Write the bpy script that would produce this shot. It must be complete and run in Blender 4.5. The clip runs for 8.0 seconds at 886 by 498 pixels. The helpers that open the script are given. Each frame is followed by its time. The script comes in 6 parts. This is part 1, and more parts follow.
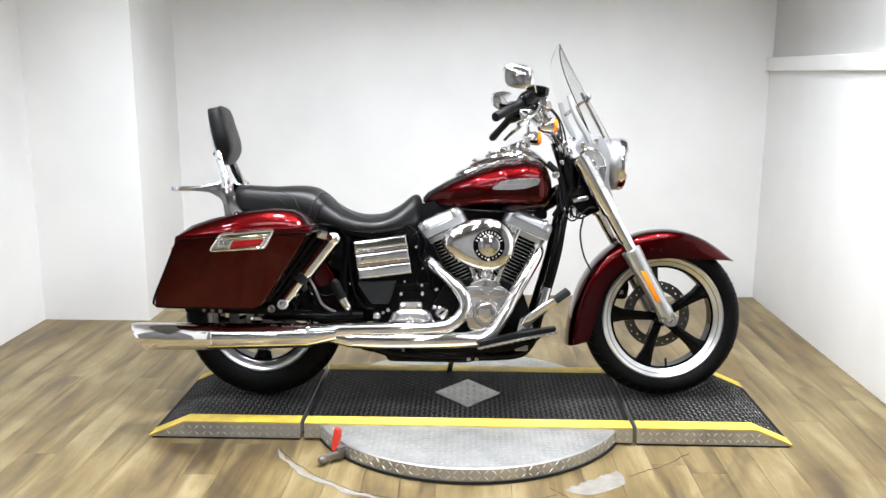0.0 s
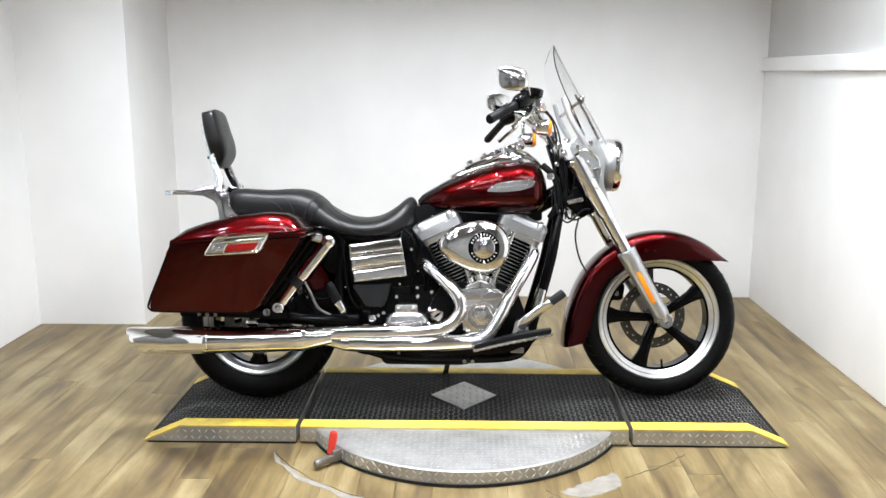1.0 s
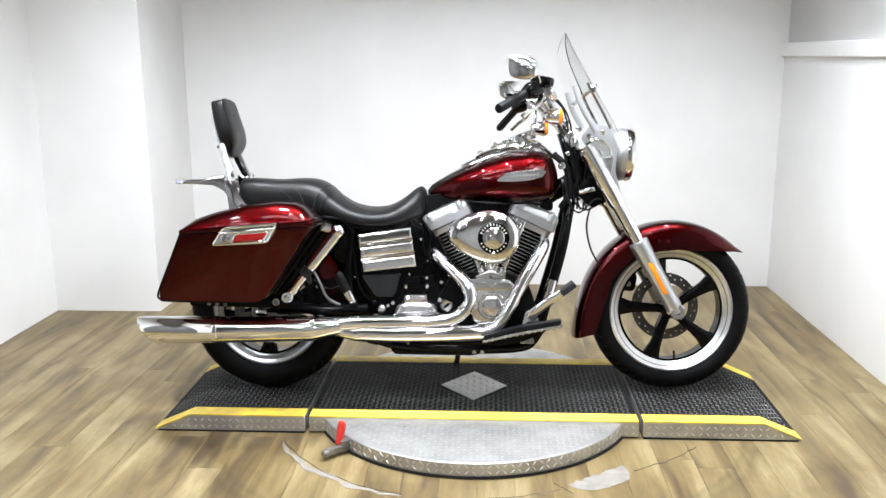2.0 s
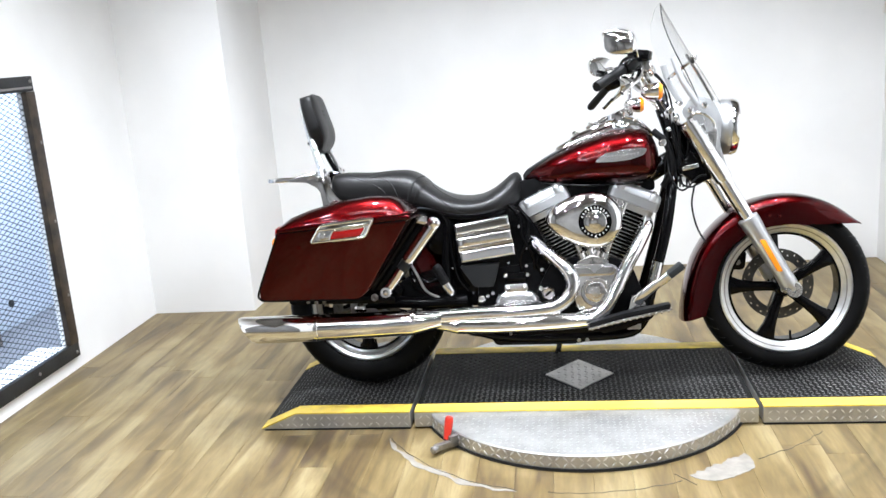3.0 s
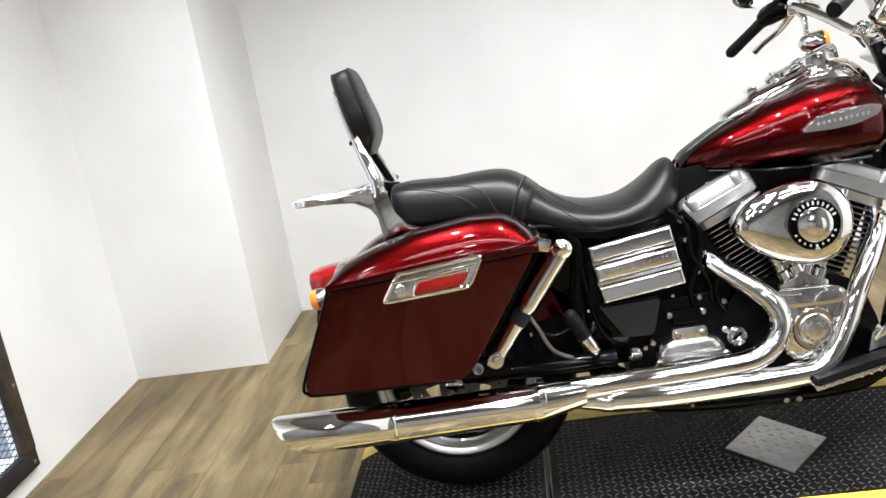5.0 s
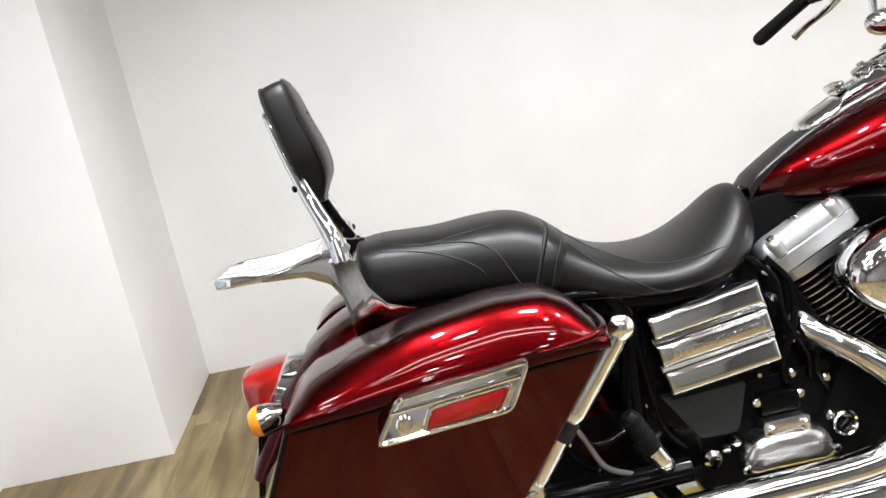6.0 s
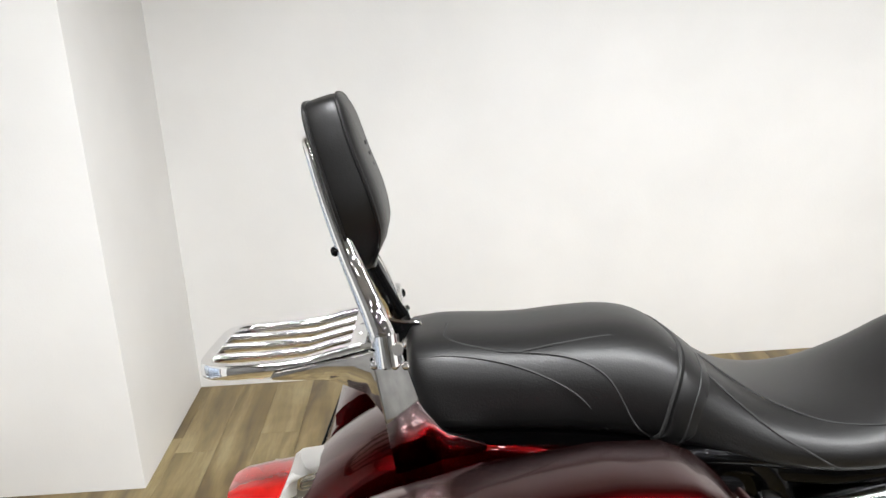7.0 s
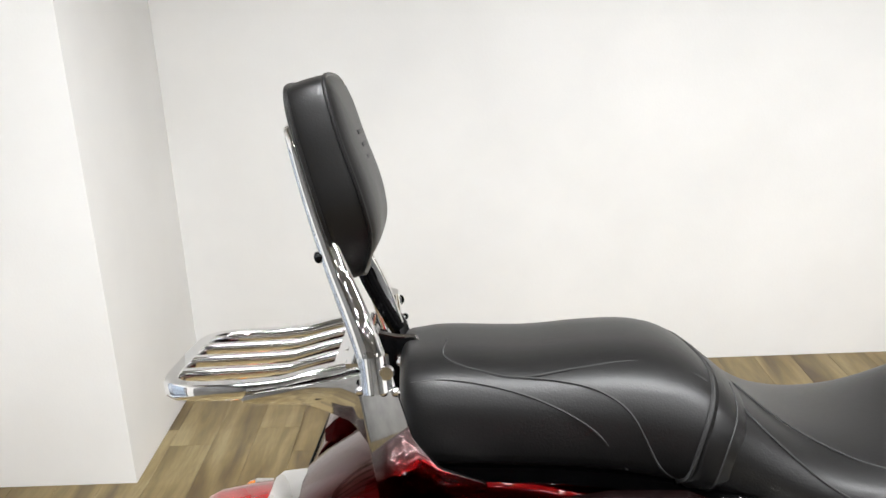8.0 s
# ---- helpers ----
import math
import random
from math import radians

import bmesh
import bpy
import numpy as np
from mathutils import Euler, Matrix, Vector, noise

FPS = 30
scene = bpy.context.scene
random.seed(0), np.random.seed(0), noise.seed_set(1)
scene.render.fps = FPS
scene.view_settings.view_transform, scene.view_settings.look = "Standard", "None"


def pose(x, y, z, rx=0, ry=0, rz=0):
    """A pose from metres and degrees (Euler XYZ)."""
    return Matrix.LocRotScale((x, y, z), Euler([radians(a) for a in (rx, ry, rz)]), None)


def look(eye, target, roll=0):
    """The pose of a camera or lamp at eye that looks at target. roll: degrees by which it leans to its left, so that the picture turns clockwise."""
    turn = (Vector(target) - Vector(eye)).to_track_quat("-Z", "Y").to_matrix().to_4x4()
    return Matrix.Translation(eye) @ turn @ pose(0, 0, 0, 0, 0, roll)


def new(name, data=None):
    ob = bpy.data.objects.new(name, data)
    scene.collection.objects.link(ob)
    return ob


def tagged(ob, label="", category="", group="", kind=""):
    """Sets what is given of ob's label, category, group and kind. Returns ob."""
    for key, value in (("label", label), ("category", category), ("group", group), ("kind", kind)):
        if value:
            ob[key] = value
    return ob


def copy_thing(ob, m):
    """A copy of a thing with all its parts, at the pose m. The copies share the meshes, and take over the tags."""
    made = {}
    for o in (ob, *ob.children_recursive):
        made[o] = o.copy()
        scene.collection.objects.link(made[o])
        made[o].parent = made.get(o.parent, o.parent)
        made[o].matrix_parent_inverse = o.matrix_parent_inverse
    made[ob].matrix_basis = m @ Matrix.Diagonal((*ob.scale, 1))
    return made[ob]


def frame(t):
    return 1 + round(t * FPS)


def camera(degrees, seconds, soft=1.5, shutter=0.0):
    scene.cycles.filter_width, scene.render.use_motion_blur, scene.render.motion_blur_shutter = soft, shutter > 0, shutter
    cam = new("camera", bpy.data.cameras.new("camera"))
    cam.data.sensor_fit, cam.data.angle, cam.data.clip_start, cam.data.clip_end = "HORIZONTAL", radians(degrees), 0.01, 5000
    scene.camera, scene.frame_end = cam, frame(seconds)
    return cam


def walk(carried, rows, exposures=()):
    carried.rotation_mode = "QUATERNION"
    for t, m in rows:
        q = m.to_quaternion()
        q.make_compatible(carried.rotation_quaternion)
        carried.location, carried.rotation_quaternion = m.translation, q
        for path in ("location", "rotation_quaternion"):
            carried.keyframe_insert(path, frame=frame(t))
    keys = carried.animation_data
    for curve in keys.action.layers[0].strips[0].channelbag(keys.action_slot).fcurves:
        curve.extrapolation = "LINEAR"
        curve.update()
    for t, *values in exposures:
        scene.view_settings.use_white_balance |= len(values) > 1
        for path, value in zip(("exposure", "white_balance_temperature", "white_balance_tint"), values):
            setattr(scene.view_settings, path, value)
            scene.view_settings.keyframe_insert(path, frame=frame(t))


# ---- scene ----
cam = camera(54.1, 8.0)

PATH = [
    (0, (-0.002, -3.265, 1.324), (-0.061, -1.307, 0.922), 0.2),
    (0.5, (0.0, -3.263, 1.32), (-0.056, -1.305, 0.919), 0.1),
    (1, (0.008, -3.261, 1.329), (-0.046, -1.302, 0.929), -0.1),
    (2.3, (0.06, -3.222, 1.35), (-0.106, -1.282, 0.89), -0.5),
    (2.5, (0.06, -3.209, 1.338), (-0.182, -1.284, 0.853), -0.9),
    (2.8, (0.013, -3.171, 1.354), (-0.274, -1.267, 0.815), -4.3),
    (3, (-0.044, -3.161, 1.345), (-0.317, -1.235, 0.883), -4.2),
    (3.2, (-0.106, -3.129, 1.358), (-0.402, -1.209, 0.886), -6.9),
    (3.5, (-0.198, -3.062, 1.316), (-0.5, -1.166, 0.754), -5.8),
    (3.7, (-0.232, -2.915, 1.325), (-0.534, -1.026, 0.744), -7.5),
    (4, (-0.282, -2.695, 1.312), (-0.613, -0.781, 0.836), -7.4),
    (4.2, (-0.346, -2.577, 1.324), (-0.696, -0.666, 0.85), -9.8),
    (5.3, (-0.605, -1.895, 1.282), (-0.785, 0.016, 0.718), -9.1),
    (5.5, (-0.632, -1.757, 1.286), (-0.842, 0.145, 0.702), -10.9),
    (5.8, (-0.719, -1.583, 1.276), (-0.800, 0.343, 0.741), -10.0),
    (6, (-0.781, -1.431, 1.286), (-0.736, 0.486, 0.718), -10.9),
    (6.2, (-0.834, -1.344, 1.300), (-0.761, 0.566, 0.711), -10.6),
    (6.5, (-0.861, -1.179, 1.29), (-0.713, 0.714, 0.661), -8.1),
    (6.8, (-0.845, -1.038, 1.302), (-0.785, 0.873, 0.716), -4.3),
    (7, (-0.85, -0.963, 1.306), (-0.842, 0.949, 0.719), -3.6),
    (7.5, (-0.843, -0.849, 1.304), (-0.831, 1.07, 0.738), -2.6),
    (8, (-0.83, -0.826, 1.292), (-0.865, 1.073, 0.667), -2.5),
]
EXPOSURE = [(0, -0.88, 6200, 10), (1.2, -0.88, 6200, 10), (2.4, -0.74, 6080, 10), (3.5, -0.66, 6000, 10), (4.2, -0.70, 6200, 10), (5.3, -0.93, 6450, 10), (6.2, -0.95, 6500, 10), (7, -0.96, 6500, 10), (7.5, -0.96, 6500, 10), (8, -0.95, 6500, 10)]
walk(cam, [(t, look(eye, target, roll)) for t, eye, target, roll in PATH], EXPOSURE)

# ---- light ----
def lamp_area(name, loc, size_x, size_y, power, colour, rot=(0, 0, 0)):
    d = bpy.data.lights.new(name, "AREA")
    d.shape, d.size, d.size_y, d.energy, d.color = "RECTANGLE", size_x, size_y, power, colour
    ob = new(name, d)
    ob.matrix_world = pose(*loc, *rot)
    return ob


world = bpy.data.worlds.new("world")
scene.world = world
world.use_nodes = True
world.node_tree.nodes["Background"].inputs[0].default_value = (0.9, 0.93, 1.0, 1)
world.node_tree.nodes["Background"].inputs[1].default_value = 0.05

STRIPS = [(-1.35, -2.6), (0.9, -2.6), (-0.72, -0.92), (0.68, -0.92), (-0.72, -1.14), (0.68, -1.14)]
CEIL = 2.62
for sx, sy in STRIPS:
    lamp_area("strip_light_source", (sx, sy, CEIL - 0.075), 1.15, 0.04, 20 if sy < -2 else 9, (0.94, 0.97, 1.0))
SPOTS = [(x, -0.1) for x in (-1.0, -0.35, 0.3, 0.95)] + [(x, y) for x in (-1.55, -0.85, -0.15, 0.55, 1.25) for y in (-0.55, -1.45)]
SPOTS += [(x, y) for x in (-1.75, -0.95, -0.15, 0.65) for y in (-2.05, -3.3, -4.5)]
for sx, sy in SPOTS:
    ob = lamp_area("downlight_source", (sx, sy, CEIL - 0.03), 0.085, 0.085, 44.0 if sy > -0.2 else 6.0 if sy > -2 else 11.0 if sy > -4 else 24.0, (0.97, 0.985, 0.995))
    ob.data.shape, ob.data.spread = "DISK", radians(134 if sy > -0.2 else 150)
lamp_area("daylight_source", (-2.74, 0.8, 2.56), 0.55, 4.8, 280, (0.78, 0.88, 1.0))

# ---- materials ----
def material(name, colour, rough=0.5, metal=0.0, vary=0.15, scale=6.0, bump=0.0, bump_scale=80.0, coat=0.0, tint=None, rough_vary=0.15, random_vary=0.0, spec=0.5):
    """A principled surface with broad stains, fine grain and relief."""
    m = bpy.data.materials.new(name)
    m.use_nodes = True
    nt = m.node_tree
    b = nt.nodes["Principled BSDF"]
    pos = nt.nodes.new("ShaderNodeTexCoord")
    broad = nt.nodes.new("ShaderNodeTexNoise")
    broad.inputs["Scale"].default_value, broad.inputs["Detail"].default_value = scale, 5
    fine = nt.nodes.new("ShaderNodeTexNoise")
    fine.inputs["Scale"].default_value, fine.inputs["Detail"].default_value = bump_scale, 3
    for n in (broad, fine):
        nt.links.new(pos.outputs["Object"], n.inputs["Vector"])
    mix = nt.nodes.new("ShaderNodeMix")
    mix.data_type = "RGBA"
    other = tint or [c * (1 - vary) for c in colour]
    mix.inputs["A"].default_value, mix.inputs["B"].default_value = (*colour, 1), (*other, 1)
    ramp = nt.nodes.new("ShaderNodeMapRange")
    ramp.inputs["From Min"].default_value, ramp.inputs["From Max"].default_value = 0.35, 0.7
    nt.links.new(broad.outputs["Fac"], ramp.inputs["Value"])
    nt.links.new(ramp.outputs["Result"], mix.inputs["Factor"])
    out = mix.outputs["Result"]
    if random_vary:
        info, hsv, rr = nt.nodes.new("ShaderNodeObjectInfo"), nt.nodes.new("ShaderNodeHueSaturation"), nt.nodes.new("ShaderNodeMapRange")
        rr.inputs["To Min"].default_value, rr.inputs["To Max"].default_value = 1 - random_vary, 1 + random_vary
        nt.links.new(info.outputs["Random"], rr.inputs["Value"])
        nt.links.new(rr.outputs["Result"], hsv.inputs["Value"])
        nt.links.new(out, hsv.inputs["Color"])
        out = hsv.outputs["Color"]
    nt.links.new(out, b.inputs["Base Color"])
    rv = nt.nodes.new("ShaderNodeMapRange")
    rv.inputs["To Min"].default_value, rv.inputs["To Max"].default_value = max(0.02, rough * (1 - rough_vary)), min(1, rough * (1 + rough_vary))
    nt.links.new(fine.outputs["Fac"], rv.inputs["Value"])
    nt.links.new(rv.outputs["Result"], b.inputs["Roughness"])
    b.inputs["Metallic"].default_value = metal
    b.inputs["Specular IOR Level"].default_value = spec
    b.inputs["Coat Weight"].default_value = coat
    b.inputs["Coat Roughness"].default_value = 0.015
    if bump:
        bp = nt.nodes.new("ShaderNodeBump")
        bp.inputs["Strength"].default_value, bp.inputs["Distance"].default_value = bump, 0.002
        nt.links.new(fine.outputs["Fac"], bp.inputs["Height"])
        nt.links.new(bp.outputs["Normal"], b.inputs["Normal"])
    return m


def clear(name, colour, rough=0.03, ior=1.45, alpha=1.0):
    m = material(name, colour, rough, 0.0, 0.05, 4)
    b = m.node_tree.nodes["Principled BSDF"]
    b.inputs["Transmission Weight"].default_value, b.inputs["IOR"].default_value = alpha, ior
    return m


def glow(name, colour, strength):
    m = bpy.data.materials.new(name)
    m.use_nodes = True
    b = m.node_tree.nodes["Principled BSDF"]
    b.inputs["Base Color"].default_value = (*colour, 1)
    b.inputs["Emission Color"].default_value, b.inputs["Emission Strength"].default_value = (*colour, 1), strength
    return m


def wood_planks(name):
    """Vinyl oak: tone by plank, streaks along the board, scuffed rings round the turntable."""
    m = bpy.data.materials.new(name)
    m.use_nodes = True
    nt = m.node_tree
    b = nt.nodes["Principled BSDF"]
    geo, info = nt.nodes.new("ShaderNodeNewGeometry"), nt.nodes.new("ShaderNodeObjectInfo")
    off = nt.nodes.new("ShaderNodeVectorMath")
    off.operation = "MULTIPLY_ADD"
    comb = nt.nodes.new("ShaderNodeCombineXYZ")
    for k in range(3):
        nt.links.new(info.outputs["Random"], comb.inputs[k])
    nt.links.new(comb.outputs[0], off.inputs[0])
    off.inputs[1].default_value = (37, 23, 0)
    nt.links.new(geo.outputs["Position"], off.inputs[2])
    stretch = nt.nodes.new("ShaderNodeVectorMath")
    stretch.operation = "MULTIPLY"
    stretch.inputs[1].default_value = (1, 0.13, 1)
    nt.links.new(off.outputs[0], stretch.inputs[0])
    streak, grain = nt.nodes.new("ShaderNodeTexNoise"), nt.nodes.new("ShaderNodeTexNoise")
    for n, s, d, w in ((streak, 14, 4, 0.6), (grain, 120, 6, 0.4)):
        n.inputs["Scale"].default_value, n.inputs["Detail"].default_value, n.inputs["Distortion"].default_value = s, d, w
        nt.links.new(stretch.outputs[0], n.inputs["Vector"])
    ramp = nt.nodes.new("ShaderNodeValToRGB")
    ramp.color_ramp.elements[0].position, ramp.color_ramp.elements[0].color = 0.27, (0.082, 0.055, 0.026, 1)
    ramp.color_ramp.elements[1].position, ramp.color_ramp.elements[1].color = 0.67, (0.285, 0.228, 0.120, 1)
    e = ramp.color_ramp.elements.new(0.48)
    e.color = (0.190, 0.142, 0.062, 1)
    add = nt.nodes.new("ShaderNodeMath")
    add.operation = "MULTIPLY_ADD"
    add.inputs[1].default_value, add.inputs[2].default_value = 0.14, -0.08
    nt.links.new(info.outputs["Random"], add.inputs[0])
    plus = nt.nodes.new("ShaderNodeMath")
    nt.links.new(add.outputs[0], plus.inputs[0])
    nt.links.new(streak.outputs["Fac"], plus.inputs[1])
    nt.links.new(plus.outputs[0], ramp.inputs[0])
    fine = nt.nodes.new("ShaderNodeMix")
    fine.data_type, fine.blend_type = "RGBA", "MULTIPLY"
    fine.inputs["Factor"].default_value = 0.45
    gr = nt.nodes.new("ShaderNodeValToRGB")
    gr.color_ramp.elements[0].position, gr.color_ramp.elements[0].color = 0.3, (0.55, 0.5, 0.45, 1)
    gr.color_ramp.elements[1].position = 0.6
    nt.links.new(grain.outputs["Fac"], gr.inputs[0])
    nt.links.new(ramp.outputs[0], fine.inputs["A"])
    nt.links.new(gr.outputs[0], fine.inputs["B"])
    # worn rings where the turntable's skirt and casters have run
    length = nt.nodes.new("ShaderNodeVectorMath")
    length.operation = "LENGTH"
    nt.links.new(geo.outputs["Position"], length.inputs[0])
    patch = nt.nodes.new("ShaderNodeTexNoise")
    patch.inputs["Scale"].default_value, patch.inputs["Detail"].default_value = 5, 6
    nt.links.new(geo.outputs["Position"], patch.inputs["Vector"])
    wob = nt.nodes.new("ShaderNodeMath")
    wob.operation = "MULTIPLY_ADD"
    wob.inputs[1].default_value = 0.06
    nt.links.new(patch.outputs["Fac"], wob.inputs[0])
    nt.links.new(length.outputs["Value"], wob.inputs[2])
    ring = nt.nodes.new("ShaderNodeValToRGB")
    ring.color_ramp.elements[0].position, ring.color_ramp.elements[0].color = 0.0, (1, 1, 1, 1)
    ring.color_ramp.elements[1].position, ring.color_ramp.elements[1].color = 1.0, (1, 1, 1, 1)
    for p, v in ((0.515, 1), (0.524, 0.74), (0.536, 0.95), (0.546, 0.74), (0.57, 1)):
        el = ring.color_ramp.elements.new(p)
        el.color = (v, v * 0.99, v * 0.97, 1)
    half = nt.nodes.new("ShaderNodeMath")
    half.operation = "MULTIPLY"
    half.inputs[1].default_value = 0.5
    nt.links.new(wob.outputs[0], half.inputs[0])
    nt.links.new(half.outputs[0], ring.inputs[0])
    scuff = nt.nodes.new("ShaderNodeMix")
    scuff.data_type, scuff.blend_type = "RGBA", "MULTIPLY"
    scuff.inputs["Factor"].default_value = 1
    nt.links.new(fine.outputs["Result"], scuff.inputs["A"])
    nt.links.new(ring.outputs[0], scuff.inputs["B"])
    # grime trodden into the boards in broad uneven clouds
    cloud = nt.nodes.new("ShaderNodeTexNoise")
    cloud.inputs["Scale"].default_value, cloud.inputs["Detail"].default_value, cloud.inputs["Distortion"].default_value = 2.6, 7, 0.8
    nt.links.new(geo.outputs["Position"], cloud.inputs["Vector"])
    dirt = nt.nodes.new("ShaderNodeValToRGB")
    dirt.color_ramp.elements[0].position, dirt.color_ramp.elements[0].color = 0.36, (0.70, 0.62, 0.47, 1)
    dirt.color_ramp.elements[1].position, dirt.color_ramp.elements[1].color = 0.60, (1.08, 1.08, 1.08, 1)
    nt.links.new(cloud.outputs["Fac"], dirt.inputs[0])
    grime = nt.nodes.new("ShaderNodeMix")
    grime.data_type, grime.blend_type = "RGBA", "MULTIPLY"
    grime.inputs["Factor"].default_value = 0.75
    nt.links.new(scuff.outputs["Result"], grime.inputs["A"])
    nt.links.new(dirt.outputs[0], grime.inputs["B"])
    nt.links.new(grime.outputs["Result"], b.inputs["Base Color"])
    rr = nt.nodes.new("ShaderNodeMapRange")
    rr.inputs["To Min"].default_value, rr.inputs["To Max"].default_value = 0.3, 0.55
    nt.links.new(grain.outputs["Fac"], rr.inputs["Value"])
    nt.links.new(rr.outputs["Result"], b.inputs["Roughness"])
    bp = nt.nodes.new("ShaderNodeBump")
    bp.inputs["Strength"].default_value, bp.inputs["Distance"].default_value = 0.15, 0.001
    nt.links.new(grain.outputs["Fac"], bp.inputs["Height"])
    nt.links.new(bp.outputs["Normal"], b.inputs["Normal"])
    return m


M_WALL = material("white_wall_paint", (0.85, 0.845, 0.835), 0.6, vary=0.07, scale=2.2, bump=0.15, bump_scale=140)
# Unseen wall facing the bay; its grey is chosen for the chrome's reflections.
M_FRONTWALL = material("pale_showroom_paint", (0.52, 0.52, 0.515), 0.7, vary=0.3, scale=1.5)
# Wall above the ledge: its shade is put into a greyer base colour.
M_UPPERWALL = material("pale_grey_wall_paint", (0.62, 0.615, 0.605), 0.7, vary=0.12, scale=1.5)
# Unseen side walls, added in grey to put dark patches in the chrome.
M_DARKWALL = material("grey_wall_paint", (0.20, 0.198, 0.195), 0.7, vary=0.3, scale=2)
# Ceiling is out of view; its dark grey is there to darken reflections.
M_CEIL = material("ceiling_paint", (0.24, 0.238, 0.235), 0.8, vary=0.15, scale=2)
M_FLOOR = wood_planks("oak_vinyl")
M_SUB = material("subfloor", (0.10, 0.085, 0.06), 0.8)
M_PEEL = material("bare_underlay", (0.235, 0.215, 0.185), 0.7, vary=0.25, scale=25, bump=0.4, bump_scale=60)
M_CHROME = material("chrome", (0.82, 0.82, 0.82), 0.045, 1.0, vary=0.03, scale=9, rough_vary=0.5)
M_CHROME2 = material("dulled_chrome", (0.72, 0.71, 0.69), 0.16, 1.0, vary=0.1, scale=20, rough_vary=0.05)
M_ALU = material("polished_aluminium", (0.80, 0.80, 0.80), 0.22, 1.0, vary=0.08, scale=30, rough_vary=0.04)
M_RIM = material("machined_rim_alloy", (0.64, 0.64, 0.635), 0.30, 0.9, vary=0.12, scale=60, rough_vary=0.1)
M_SATIN = material("satin_silver_paint", (0.47, 0.475, 0.48), 0.34, 0.88, vary=0.06, scale=20, bump=0.05, bump_scale=300)
M_SILVER = material("silver_enamel", (0.72, 0.72, 0.72), 0.3, 0.4, vary=0.1, scale=30)
# Mat lozenges much lighter than the rubber, so their glints are in the colour.
M_MATTREAD = material("worn_tread_tops", (0.10, 0.098, 0.094), 0.30, vary=0.5, scale=9, spec=0.5)
M_TREAD = material("worn_plate_marks", (0.70, 0.70, 0.69), 0.36, 1.0, vary=0.1, scale=20)
M_PLATE = material("aluminium_tread_plate", (0.57, 0.565, 0.55), 0.48, 1.0, vary=0.22, scale=14, bump=0.08, bump_scale=120, rough_vary=0.25)
M_RED = material("candy_red_paint", (0.060, 0.0004, 0.0009), 0.25, 0.99, vary=0.22, scale=900, coat=0.42, rough_vary=0.0, spec=0.2)
M_BLACK = material("gloss_black_paint", (0.002, 0.002, 0.0022), 0.12, vary=0.3, scale=20, rough_vary=0.05, spec=0.12)
M_WRINKLE = material("wrinkle_black_paint", (0.003, 0.003, 0.0033), 0.42, vary=0.3, scale=40, bump=0.3, bump_scale=500, spec=0.06)
M_GREYPL = material("charcoal_plastic", (0.020, 0.021, 0.022), 0.42, vary=0.15, scale=25, bump=0.1, bump_scale=500, spec=0.14)
M_TYRE = material("tyre_rubber", (0.004, 0.004, 0.0042), 0.5, vary=0.3, scale=18, bump=0.25, bump_scale=160, spec=0.06)
M_RUBBER = material("black_rubber", (0.006, 0.006, 0.0065), 0.5, vary=0.2, scale=40, bump=0.2, bump_scale=200, spec=0.14)
M_LEATHER = material("black_leather", (0.006, 0.0058, 0.0058), 0.38, vary=0.2, scale=12, bump=0.13, bump_scale=420, rough_vary=0.12, spec=0.26)
M_STITCH = material("dark_stitching", (0.008, 0.008, 0.008), 0.7)
M_MAT = material("dark_tread_rubber", (0.006, 0.0059, 0.0058), 0.55, vary=0.35, scale=7, bump=0.3, bump_scale=150, tint=(0.016, 0.0156, 0.015), spec=0.05)
M_YELLOW = material("safety_yellow_paint", (0.74, 0.55, 0.06), 0.5, tint=(0.48, 0.35, 0.07), scale=16, bump=0.15, bump_scale=90)
M_REDLENS = material("red_lens", (0.27, 0.005, 0.004), 0.12, vary=0.25, scale=60, coat=0.6)
M_AMBER = material("amber_lens", (0.85, 0.26, 0.01), 0.15, vary=0.15, scale=60, coat=0.6)
M_REDGRIP = material("red_grip_plastic", (0.55, 0.03, 0.015), 0.35, vary=0.15, scale=40)
M_STEEL = material("bare_steel", (0.32, 0.31, 0.30), 0.38, 0.9, vary=0.3, scale=40)
M_DISC = material("dark_brake_steel", (0.10, 0.097, 0.092), 0.42, 0.9, vary=0.35, scale=30)
M_RUST = material("browned_steel", (0.022, 0.018, 0.014), 0.5, 0.3, vary=0.5, scale=16, bump=0.25, bump_scale=90, tint=(0.07, 0.05, 0.032))
M_MESH = material("dark_mesh_wire", (0.022, 0.023, 0.026), 0.6, 0.2)
M_CHARBAR = material("charcoal_steel", (0.022, 0.023, 0.024), 0.5, 0.3, vary=0.5, scale=10, bump=0.2, bump_scale=90)
M_PALE = material("pale_blue_paint", (0.66, 0.70, 0.76), 0.7, vary=0.06, scale=2)
M_CLEAR = clear("clear_acrylic", (0.985, 0.99, 0.99), 0.02, 1.14)
M_GLASS = clear("lamp_glass", (0.95, 0.96, 0.97), 0.03)
M_WHITEPL = material("white_enamel", (0.7, 0.7, 0.69), 0.4)
M_DIFFUSER = glow("lit_diffuser", (1.0, 0.98, 0.96), 12.0)
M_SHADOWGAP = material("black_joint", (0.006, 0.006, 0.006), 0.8)

